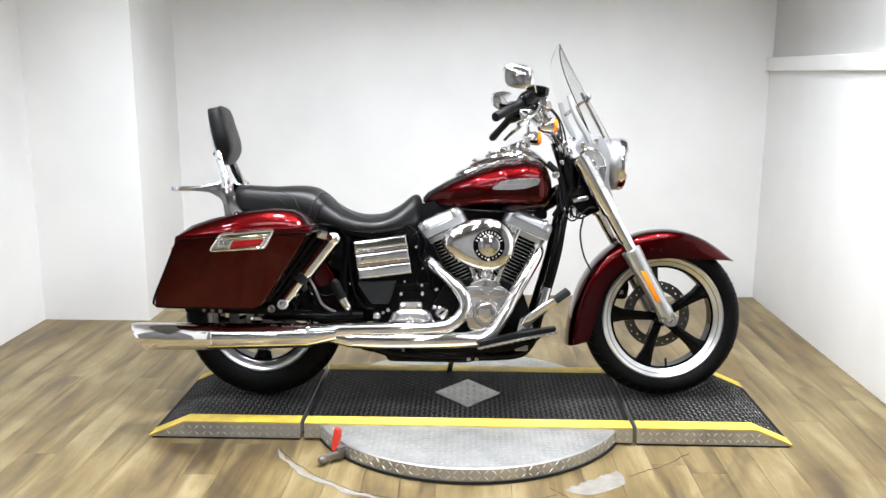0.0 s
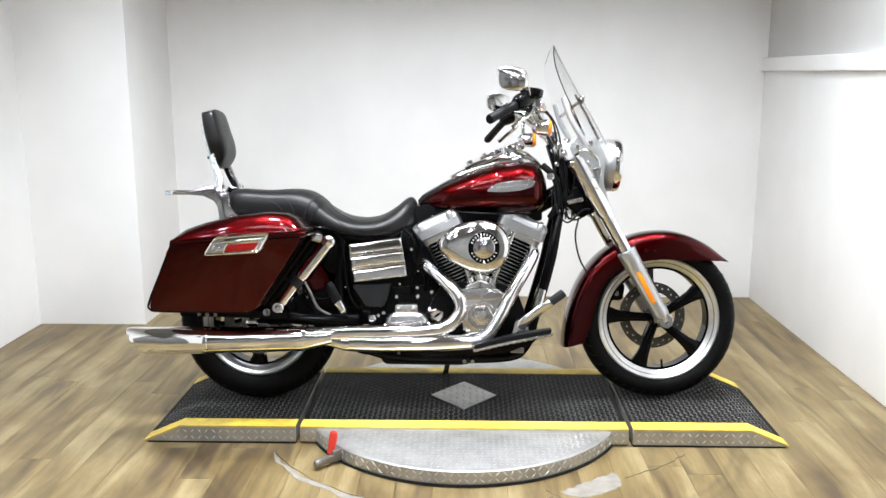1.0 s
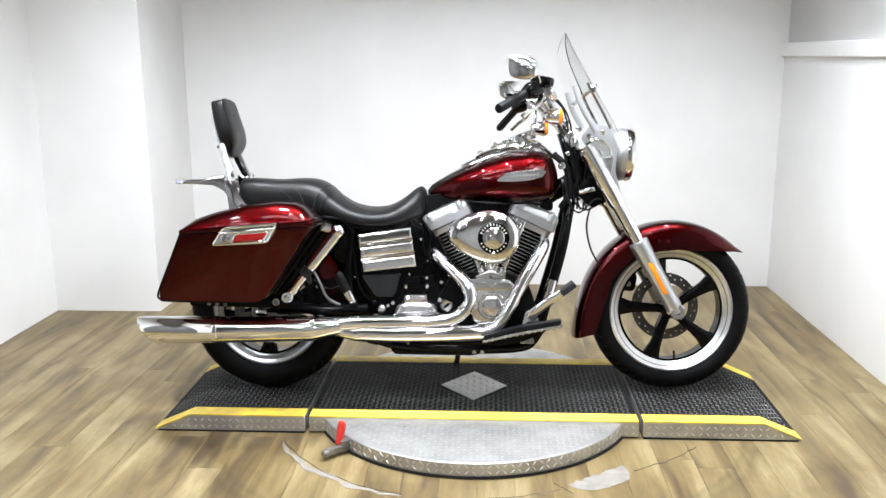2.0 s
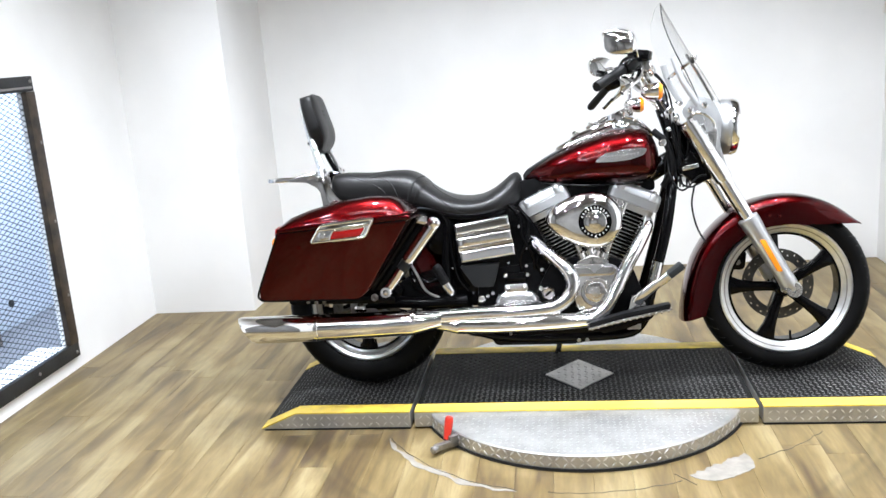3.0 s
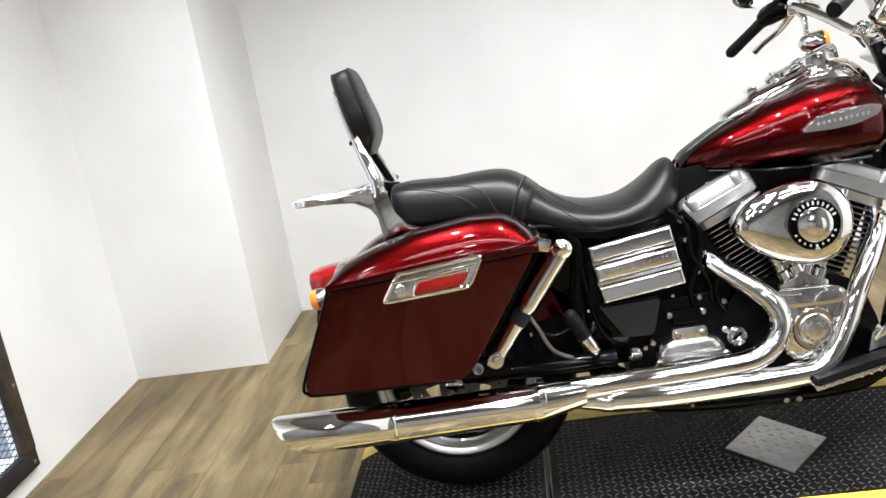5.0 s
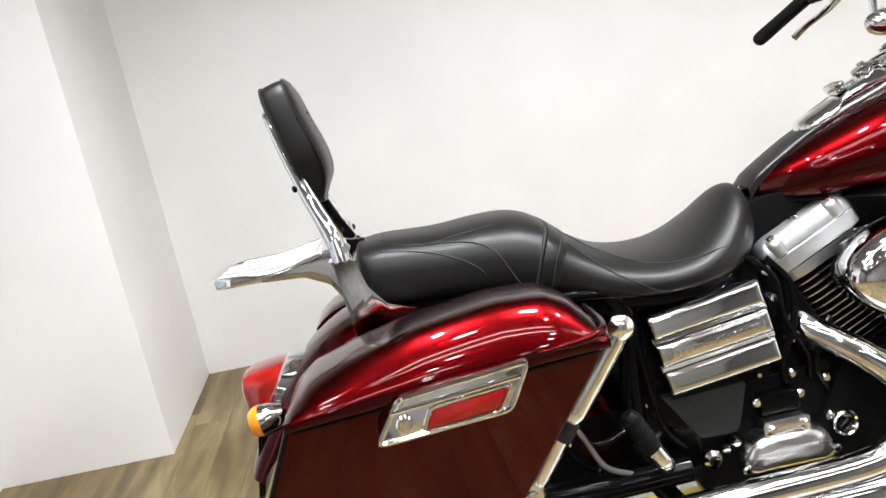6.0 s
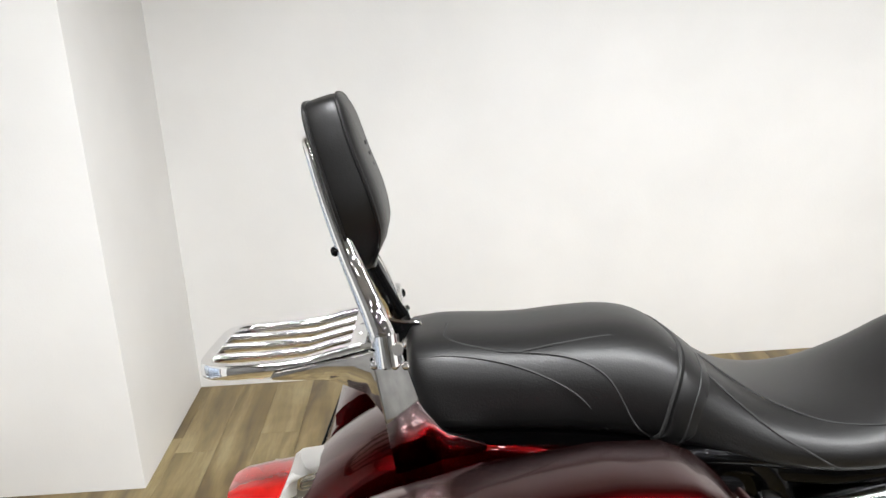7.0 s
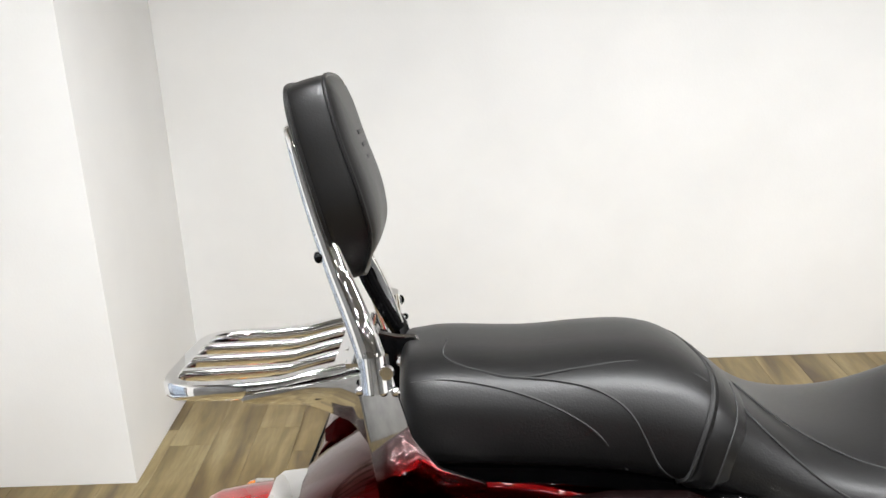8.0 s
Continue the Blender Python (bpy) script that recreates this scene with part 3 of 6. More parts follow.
TOPX, ENDX = 1.035, 1.168
for sgn in (-1, 1):
    ramp = thing("loading_ramp", "dark tread-mat ramp with yellow edges and tread-plate sides", "ramp", group="ramps beside the turntable")
    sec = [(SEC + 0.008, 0.006), (ENDX, 0.004), (TOPX, PH - 0.001), (SEC + 0.008, PH - 0.001)]
    part("body", prism([(sgn * x, z) for x, z in sec], FRONT, REAR, 0.0015, 1), M_PLATE, ramp, "aluminium tread-plate body")
    part("skid", box((sgn * (SEC + ENDX) / 2, (FRONT + REAR) / 2, 0.003), (ENDX - SEC - 0.02, REAR - FRONT + 0.004, 0.006), 0), M_SHADOWGAP, ramp)
    top = [(SEC + 0.009, PH - 0.001), (TOPX, PH - 0.001), (ENDX + 0.002, 0.004), (ENDX + 0.002, 0.0075), (TOPX + 0.001, PH + 0.002), (SEC + 0.009, PH + 0.002)]
    part("tread_mat", prism([(sgn * x, z) for x, z in top], FRONT + 0.002, REAR - 0.002, 0), M_MAT, ramp, "dark grey tread mat")
    tagged(part("mat_tread", lozenges(bmesh.new(), lambda x, y: SEC + 0.02 < sgn * x < TOPX - 0.005 and FRONT + 0.075 < y < REAR - 0.075, 0.019, 0.0098, 0.0022, PH + 0.002), M_MATTREAD, ramp), kind="stuff")
    sl = lozenges(bmesh.new(), lambda x, y: TOPX + 0.005 < sgn * x < ENDX - 0.005 and FRONT + 0.075 < y < REAR - 0.075, 0.019, 0.0098, 0.0022, 0.0)
    for v in sl.verts:
        v.co.z += PH + 0.0022 + (0.006 - PH) * (sgn * v.co.x - TOPX) / (ENDX - TOPX)
    tagged(part("slope_tread", sl, M_MATTREAD, ramp), kind="stuff")
    for y0, y1 in ((FRONT - 0.0015, FRONT + 0.066), (REAR - 0.066, REAR + 0.0015)):
        st = [(x, z + (0.0008 if i < 3 else 0.0022)) for i, (x, z) in enumerate(top)]
        part("yellow_stripe", prism([(sgn * x, z) for x, z in st], y0, y1, 0), M_YELLOW, ramp, "worn yellow edge stripe")
    def height(x):
        return PH if sgn * x < TOPX else PH * (ENDX - sgn * x) / (ENDX - TOPX)
    lo, hi = sorted((sgn * (SEC + 0.01), sgn * ENDX))
    tagged(part("side_tread", side_marks(bmesh.new(), lo, hi, FRONT - 0.0005, height), M_TREAD, ramp), kind="stuff")
# ---- motorcycle ----
LEAN, YAW = 8.0, 1.3
bike = thing("motorcycle", "dark red chromed touring motorcycle leaning on its side stand", "motorcycle", pose(0, 0.001, PH + 0.003, 0, 0, YAW) @ pose(0, 0, 0, -LEAN, 0, 0) @ Matrix.Diagonal((1, 1, 1.014, 1)))
RX, RZ, FX, FZ = -0.80, 0.312, 0.757, 0.312


def wheel(name, cx, cz, R, rim, w, spin, disc_side, label):
    hubp = part(name, lathe((cx, -0.055, cz), (0, 1, 0), [(0, 0.018), (0.004, 0.03), (0.02, 0.036), (0.09, 0.036), (0.106, 0.03), (0.11, 0.018)], 28), M_BLACK, bike, label)
    prof = [(-0.72 * w, rim - 0.004), (-0.92 * w, rim + 0.012), (-w, rim + 0.42 * (R - rim)), (-0.93 * w, R - 0.030), (-0.76 * w, R - 0.017), (-0.42 * w, R - 0.005), (0, R)]
    prof += [(-a, b) for a, b in prof[-2::-1]]
    prof += [(0.4 * w, rim - 0.012), (-0.4 * w, rim - 0.012)]
    part("tyre", lathe((cx, 0, cz), (0, 1, 0), prof, 72, closed=True), M_TYRE, hubp, "black road tyre")
    grooves = bmesh.new()
    for k in range(44):
        a = 2 * math.pi * k / 44
        for sd in (-1, 1):
            pts = []
            for q in range(5):
                f = q / 4
                yy = sd * w * (0.30 + 0.58 * f)
                rr = interp(abs(yy), [0, 0.42 * w, 0.76 * w, 0.93 * w], [R, R - 0.005, R - 0.017, R - 0.03]) - 0.0006
                aa = a + 0.10 * f + (0.07 if sd > 0 else 0)
                pts.append((cx + rr * math.cos(aa), yy, cz + rr * math.sin(aa)))
            sweep(pts, 0.0022, 4, 1, bm=grooves)
    tagged(part("tread_groove", grooves, M_SHADOWGAP, hubp), kind="stuff")
    lip = rim
    part("rim", lathe((cx, 0, cz), (0, 1, 0), [(-0.8 * w, lip), (-0.86 * w, lip - 0.006), (-0.80 * w, lip - 0.014), (-0.62 * w, lip - 0.022), (-0.56 * w, lip - 0.033), (-0.5 * w, lip - 0.036), (0.5 * w, lip - 0.036), (0.56 * w, lip - 0.033), (0.62 * w, lip - 0.022), (0.8 * w, lip - 0.014), (0.86 * w, lip - 0.006), (0.8 * w, lip)], 72, closed=True), M_RIM, hubp, "machined bright rim")
    for sd in (-1, 1):
        part("rim_groove", lathe((cx, 0, cz), (0, 1, 0), [(sd * 0.70 * w, lip - 0.0165), (sd * 0.73 * w, lip - 0.0175), (sd * 0.70 * w, lip - 0.0215), (sd * 0.6 * w, lip - 0.019)], 72, closed=True), M_STEEL, hubp, "fine turned groove in the rim")
    ri = lip - 0.0365
    part("rim_well", lathe((cx, 0, cz), (0, 1, 0), [(-0.5 * w, ri), (-0.48 * w, ri - 0.008), (0.48 * w, ri - 0.008), (0.5 * w, ri)], 72, closed=True), M_BLACK, hubp, "gloss black rim well")
    for k in range(5):
        a = radians(spin + 72 * k)
        c, s = math.cos(a), math.sin(a)
        rings = []
        for r, b, dy, y in ((0.025, 0.017, 0.028, -0.002), (0.06, 0.017, 0.022, -0.006), (0.11, 0.019, 0.016, -0.014), (0.15, 0.024, 0.014, -0.018), (ri - 0.012, 0.034, 0.015, -0.016), (ri - 0.003, 0.044, 0.016, -0.014)):
            ring = []
            for q in range(12):
                t = 2 * math.pi * q / 12
                u = b * math.copysign(abs(math.cos(t)) ** 0.6, math.cos(t))
                v = dy * math.copysign(abs(math.sin(t)) ** 0.6, math.sin(t))
                ring.append((cx + c * r - s * u, y + v, cz + s * r + c * u))
            rings.append(ring)
        part("spoke", loft(rings), M_BLACK, hubp)
    part("axle_cap", lathe((cx, -0.062, cz), (0, -1, 0), [(-0.02, 0.02), (0.004, 0.02), (0.008, 0.016)], 20), M_SATIN, hubp)
    dk = bmesh.new()
    n, ys = 96, disc_side * 0.062
    radii = [0.092, 0.100, 0.1075, 0.1125, 0.118, 0.123, 0.131]
    for sy in (ys - 0.0025, ys + 0.0025):
        g = [[dk.verts.new((cx + r * math.cos(2 * math.pi * k / n), sy, cz + r * math.sin(2 * math.pi * k / n))) for k in range(n)] for r in radii]
        for i in range(len(radii) - 1):
            for k in range(n):
                if (i == 2 and k % 6 == 0) or (i == 4 and k % 6 == 3):
                    continue
                kk = (k + 1) % n
                dk.faces.new((g[i][k], g[i][kk], g[i + 1][kk], g[i + 1][k]))
    part("brake_disc", dk, M_DISC, hubp, "drilled steel brake disc")
    for k in range(5):
        a = radians(spin + 72 * k)
        part("disc_carrier", sweep([(cx + 0.03 * math.cos(a), ys * 0.9, cz + 0.03 * math.sin(a)), (cx + 0.098 * math.cos(a), ys, cz + 0.098 * math.sin(a))], 0.008, 8, 1), M_DISC, hubp)
    a = radians(277)
    part("valve_stem", sweep([(cx + (ri - 0.004) * math.cos(a), -0.012, cz + (ri - 0.004) * math.sin(a)), (cx + (ri - 0.036) * math.cos(a), -0.02, cz + (ri - 0.036) * math.sin(a))], 0.0045, 8, 1), M_RUBBER, hubp)
    return hubp


wheel("front_wheel", FX, FZ, 0.308, 0.236, 0.062, 33, 1, "five-spoke black and silver front wheel")
wheel("rear_wheel", RX, RZ, 0.312, 0.216, 0.078, 50, -1, "five-spoke black and silver rear wheel")


def fender(name, cx, cz, spans, width, label):
    """spans: angle, outer radius, inner radius of the skirt."""
    rings = []
    angs = [s[0] for s in spans]
    count = 46
    for k in range(count + 1):
        a = angs[0] + (angs[-1] - angs[0]) * k / count
        ro, ri = interp(a, angs, [s[1] for s in spans]), interp(a, angs, [s[2] for s in spans])
        ri = min(ri, ro - 0.004)
        wd = width
        drop = min(0.034, (ro - ri) * 0.8)
        out = []
        for y, r in ((-wd, ri), (-wd, ro - drop), (-wd * 0.94, ro - drop * 0.6), (-wd * 0.78, ro - drop * 0.27), (-wd * 0.45, ro - drop * 0.07), (0, ro)):
            out.append((y, r))
        out += [(-y, r) for y, r in out[-2::-1]]
        inn = [(y * 0.955, r - (0.0035 if abs(y) < wd * 0.99 else 0)) for y, r in out[::-1]]
        ca, sa = math.cos(radians(a)), math.sin(radians(a))
        rings.append([(cx + r * ca, y, cz + r * sa) for y, r in out + inn])
    return part(name, loft(rings), M_RED, bike, label, 50)


ff = fender("front_fender", FX, FZ, [(41.5, 0.349, 0.347), (48, 0.350, 0.312), (60, 0.349, 0.268), (75, 0.348, 0.242), (95, 0.346, 0.236), (108, 0.345, 0.240), (125, 0.343, 0.250), (150, 0.343, 0.258), (170, 0.348, 0.256), (184, 0.362, 0.268), (195.5, 0.384, 0.300)], 0.088, "deep candy red front fender")
for z0, x0 in ((0.535, 0.70), (0.532, 0.735)):
    part("fender_bolt", lathe((x0, -0.088, z0 + 0.05), (0, -1, 0), [(0, 0.006), (0.002, 0.006), (0.004, 0.003)], 12), M_RED, ff)
ff.location = (-0.004, 0, -0.007)
fender("rear_fender", RX, RZ, [(6, 0.345, 0.25), (14, 0.345, 0.235), (30, 0.35, 0.235), (46, 0.36, 0.25), (60, 0.372, 0.28), (95, 0.400, 0.30), (112, 0.405, 0.31), (124, 0.400, 0.315), (140, 0.390, 0.33), (158, 0.388, 0.36)], 0.112, "candy red rear fender")

# fork, triple clamp and steering head
FORK_A, FORK_B = (0.760, 0.318), (0.418, 0.915)


def fork_at(f, y):
    return (FORK_A[0] + (FORK_B[0] - FORK_A[0]) * f, y, FORK_A[1] + (FORK_B[1] - FORK_A[1]) * f)


slider = part("fork_leg", sweep([fork_at(-0.01, -0.122), fork_at(0.04, -0.122), fork_at(0.1, -0.122), fork_at(0.30, -0.122), fork_at(0.42, -0.122), fork_at(0.435, -0.122)], [0.022, 0.031, 0.030, 0.033, 0.037, 0.034], 20, 4), M_SATIN, bike, "polished aluminium fork slider")
part("fork_tube", sweep([fork_at(0.43, -0.122), fork_at(1.02, -0.122)], 0.0245, 20, 1), M_CHROME, slider, "chrome fork tube")
part("fork_cover", sweep([fork_at(0.66, -0.122), fork_at(0.68, -0.122), fork_at(1.0, -0.122)], [0.029, 0.033, 0.033], 20, 1), M_CHROME, slider, "chrome fork cover")
part("axle_boss", lathe((0.760, -0.10, 0.318), (0, -1, 0), [(0, 0.03), (0.042, 0.03), (0.048, 0.025), (0.048, 0.010), (0.040, 0.009), (0.040, 0.0)], 24), M_ALU, slider)
part("axle_hole", lathe((0.760, -0.141, 0.318), (0, -1, 0), [(0, 0.009), (0.0025, 0.009)], 12), M_SHADOWGAP, slider)
rp = prism(rounded([(0.642, 0.500), (0.662, 0.500), (0.722, 0.386), (0.702, 0.386)], 0.006), -0.158, -0.145, 0.002)
part("reflector", rp, M_AMBER, slider, "amber side reflector")
part("fender_bracket", prism(rounded([(0.655, 0.475), (0.665, 0.52), (0.70, 0.505), (0.69, 0.46)], 0.008), -0.10, -0.088, 0.002), M_SATIN, slider)
mirrored(slider)
part("triple_clamp", prism(rounded([(0.375, 0.76), (0.44, 0.70), (0.53, 0.735), (0.50, 0.79), (0.42, 0.82)], 0.015), -0.105, 0.105, 0.008), M_BLACK, bike, "gloss black lower triple clamp")
part("steering_head", sweep([(0.36, 0, 0.99), (0.44, 0, 0.74)], 0.045, 20, 1), M_BLACK, bike, "gloss black steering head")
part("upper_clamp", prism(rounded([(0.33, 0.955), (0.42, 0.90), (0.46, 0.93), (0.37, 0.995)], 0.012), -0.11, 0.11, 0.008), M_SILVER, bike, "silver upper fork clamp")
cal = part("brake_caliper", prism(rounded([(0.560, 0.375), (0.545, 0.44), (0.60, 0.475), (0.645, 0.44), (0.635, 0.37)], 0.02), 0.045, 0.10, 0.008), M_BLACK, bike, "black front brake caliper")
for q in ((0.585, 0.44), (0.61, 0.40)):
    part("caliper_bolt", lathe((q[0], 0.044, q[1]), (0, -1, 0), [(0, 0.01), (0.004, 0.009)], 12), M_STEEL, cal)

# headlamp, nacelle and windshield
lamp = part("headlamp", lathe((0.428, 0, 0.908), (1, 0, -0.06), [(0, 0.02), (0.01, 0.045), (0.04, 0.072), (0.085, 0.09), (0.115, 0.096), (0.12, 0.099), (0.135, 0.100), (0.148, 0.097), (0.15, 0.094)], 40), M_SATIN, bike, "bright satin bullet headlamp")
part("headlamp_ring", lathe((0.575, 0, 0.900), (1, 0, -0.06), [(0, 0.1), (0.012, 0.101), (0.026, 0.096), (0.03, 0.088), (0.024, 0.086), (0, 0.086)], 40, closed=True), M_CHROME, lamp, "chrome trim ring")
part("headlamp_lens", lathe((0.585, 0, 0.899), (1, 0, -0.06), [(0, 0.088), (0.012, 0.084), (0.022, 0.06), (0.027, 0.0)], 36), M_GLASS, lamp, "clear headlamp lens")
nac = part("nacelle_panel", prism(rounded([(0.392, 0.985), (0.435, 1.035), (0.500, 1.020), (0.535, 0.955), (0.525, 0.86), (0.555, 0.75), (0.525, 0.735), (0.480, 0.83), (0.425, 0.93)], 0.018), -0.150, -0.138, 0.004), M_SATIN, bike, "bright silver fork nacelle panel")
for q in ((0.425, 0.985), (0.475, 1.00), (0.465, 0.925), (0.515, 0.80)):
    part("panel_bolt", lathe((q[0], -0.150, q[1]), (0, -1, 0), [(0, 0.011), (0.006, 0.011), (0.010, 0.006)], 14), M_CHROME, nac)
part("panel_rib", sweep([(0.415, -0.152, 0.955), (0.45, -0.154, 0.975), (0.50, -0.154, 0.945), (0.512, -0.152, 0.88)], 0.006, 8, 5), M_CHROME, nac)
part("panel_gusset", prism(rounded([(0.47, 0.905), (0.515, 0.915), (0.508, 0.84), (0.49, 0.85)], 0.008), -0.162, -0.148, 0.003), M_CHROME2, nac)
part("clamp_block", box((0.455, -0.158, 0.915), (0.045, 0.02, 0.035), 0.006, rot=(0, 30, 0)), M_CHROME, nac)
nac_far = mirrored(nac)
nac.location, nac_far.location = (0, 0.038, -0.022), (0, -0.038, -0.022)

zs = [0.86, 0.92, 0.98, 1.04, 1.10, 1.16, 1.22, 1.27, 1.31, 1.335, 1.352, 1.362]
front_x = [0.572, 0.566, 0.549, 0.517, 0.482, 0.446, 0.412, 0.384, 0.362, 0.349, 0.340, 0.335]
sweepback = [0.10, 0.11, 0.11, 0.10, 0.092, 0.085, 0.075, 0.06, 0.04, 0.022, 0.01, 0.002]
half = [0.15, 0.175, 0.19, 0.195, 0.196, 0.194, 0.186, 0.170, 0.142, 0.110, 0.075, 0.02]
shield = bmesh.new()
rows = []
for z, x, k, h in zip(zs, front_x, sweepback, half):
    rows.append([(x - k * (u / 10) ** 2, h * u / 10, z) for u in range(-10, 11)])
loft(rows, cap=False, around=False, bm=shield)
ws = part("windshield", shield, M_CLEAR, bike, "clear acrylic windshield", 80)
sm = ws.modifiers.new("thickness", "SOLIDIFY")
sm.thickness = 0.004
ws.visible_shadow = False
for sd in (-1, 1):
    part("shield_strap", sweep([(0.405, sd * 0.125, 1.165), (0.45, sd * 0.125, 1.085), (0.495, sd * 0.125, 1.0)], 0.0075, 8, 3, 0.35), M_CHROME, ws, "bright windshield strap")
    part("shield_brace", sweep([(0.36, sd * 0.13, 1.155), (0.385, sd * 0.135, 1.08), (0.44, sd * 0.14, 0.985)], 0.0115, 8, 3, 0.3), M_SATIN, ws, "bright windshield brace")
    part("strap_bolt", lathe((0.425, sd * 0.13, 1.135), (0, sd, 0), [(0, 0.008), (0.008, 0.007)], 10), M_CHROME, ws)
ca, cb = Vector((0.432, -0.125, 1.150)), Vector((0.380, 0.150, 1.105))
part("strap_bar", sweep([tuple(ca), tuple(ca.lerp(cb, 0.5)), tuple(cb)], 0.0075, 10, 2, 0.6), M_CHROME, ws, "bright strap across the windshield")
for q, d in ((ca, -1), (cb, 1)):
    part("strap_knob", lathe(tuple(q), (-0.18 * d, d, -0.16 * d), [(-0.02, 0.007), (-0.016, 0.0125), (0.004, 0.0125), (0.010, 0.009), (0.012, 0.0)], 14), M_CHROME, ws, "chrome strap knob")

# handlebar
bar = part("handlebar", sweep([(0.165, -0.34, 1.108), (0.215, -0.27, 1.125), (0.262, -0.17, 1.08), (0.305, -0.08, 1.025), (0.325, 0, 1.01), (0.305, 0.08, 1.025), (0.262, 0.17, 1.08), (0.215, 0.27, 1.125), (0.165, 0.34, 1.108)], 0.0127, 14), M_CHROME, bike, "chrome handlebar")
for sd in (-1, 1):
    yg = -0.43 if sd < 0 else 0.475
    zg = 1.047 if sd < 0 else 1.037
    gx = 0.066 if sd < 0 else 0.100
    part("grip", sweep([(gx, yg, zg), (gx + 0.003, yg * 0.995, zg + 0.002), (gx + 0.5 * (0.17 - gx), 0.5 * (yg + sd * 0.34), 0.5 * (zg + 1.11)), (0.170, sd * 0.34, 1.110)], [0.0145, 0.0165, 0.0155, 0.0165], 16, 4), M_RUBBER, bar, "black rubber grip")
    part("switch_housing", sweep([(0.160, sd * 0.352, 1.104), (0.178, sd * 0.335, 1.116), (0.205, sd * 0.295, 1.127), (0.215, sd * 0.28, 1.128)], [0.021, 0.029, 0.028, 0.02], 14, 3), M_BLACK, bar, "black switch housing")
    part("brake_reservoir", box((0.222, sd * 0.285, 1.153), (0.075, 0.055, 0.032), 0.008, rot=(0, 10, sd * 20)), M_BLACK, bar, "black fluid reservoir")
    part("lever_perch", box((0.228, sd * 0.275, 1.12), (0.05, 0.04, 0.04), 0.008), M_CHROME, bar)
    part("hand_lever", sweep([(0.225, sd * 0.29, 1.105), (0.205, sd * 0.35, 1.070), (0.172, sd * 0.385, 1.045), (0.146, sd * 0.405, 1.022)], [0.010, 0.009, 0.008, 0.009], 10, 4, 0.6), M_CHROME, bar, "chrome hand lever")
    part("mirror", loft([[((0.139 - 0.02 * math.cos(radians(35)) * d) + (0.064 * s) * math.cos(math.atan2(0.8, 0.6)) * 1.35 * math.copysign(abs(math.cos(a)) ** 0.75, math.cos(a)), sd * (0.40 + 0.020 * d) - sd * -0.018 * s * math.cos(a), 1.187 + 0.041 * s * math.copysign(abs(math.sin(a)) ** 0.75, math.sin(a)) - 0.008 * s * math.cos(a)) for a in [2 * math.pi * k / 28 for k in range(28)]] for s, d in ((0.93, -0.5), (0.99, -0.45), (1.0, -0.3), (0.985, -0.05), (0.94, 0.12), (0.80, 0.22), (0.45, 0.30), (0.05, 0.32))]), M_CHROME, bar, "chrome-backed mirror")
    part("mirror_stem", sweep([(0.150, sd * 0.405, 1.175), (0.185, sd * 0.375, 1.178), (0.205, sd * 0.335, 1.158), (0.212, sd * 0.305, 1.13)], [0.006, 0.007, 0.007, 0.008], 10), M_CHROME, bar)
    part("riser", sweep([(0.318, sd * 0.05, 1.02), (0.345, sd * 0.05, 0.97)], 0.018, 14, 1), M_CHROME, bar)
    sx_, sy_, sz_ = (0.240, -0.205, 1.030) if sd < 0 else (0.226, 0.225, 1.012)
    sig = part("turn_signal", lathe((sx_, sy_, sz_), (1, 0, 0.0), [(0, 0.004), (0.008, 0.017), (0.025, 0.026), (0.048, 0.030), (0.062, 0.031)], 24), M_CHROME, bike, "chrome bullet turn signal")
    part("signal_lens", lathe((sx_ + 0.061, sy_, sz_), (1, 0, 0.0), [(0, 0.030), (0.008, 0.029), (0.016, 0.022), (0.019, 0)], 24), M_AMBER, sig, "amber lens")
    part("signal_stalk", sweep([(sx_ + 0.026, sy_, sz_ + 0.02), (0.248, sy_ * 1.03, 1.085), (0.235, sd * 0.285, 1.115)], 0.009, 10, 3), M_CHROME, sig)
for pts in ([(0.215, -0.28, 1.12), (0.30, -0.20, 1.07), (0.335, -0.12, 0.98), (0.35, -0.10, 0.88), (0.39, -0.09, 0.80)],
            [(0.222, -0.275, 1.14), (0.315, -0.18, 1.06), (0.352, -0.12, 0.96), (0.37, -0.11, 0.86), (0.375, -0.1, 0.76)],
            [(0.30, 0.10, 1.02), (0.35, -0.02, 0.95), (0.37, -0.06, 0.85), (0.36, -0.09, 0.74), (0.40, -0.1, 0.70), (0.445, -0.1, 0.715)],
            [(0.215, 0.28, 1.12), (0.30, 0.18, 1.06), (0.345, 0.09, 0.96), (0.37, 0.02, 0.84)],
            [(0.33, -0.08, 0.82), (0.335, -0.115, 0.74), (0.375, -0.12, 0.69), (0.43, -0.12, 0.735), (0.46, -0.12, 0.74)],
            [(0.418, -0.12, 0.71), (0.405, -0.125, 0.64), (0.42, -0.125, 0.56), (0.452, -0.12, 0.50)]):
    part("cable", sweep(pts, 0.0034, 8, 6), M_RUBBER, bar, "black control cable")
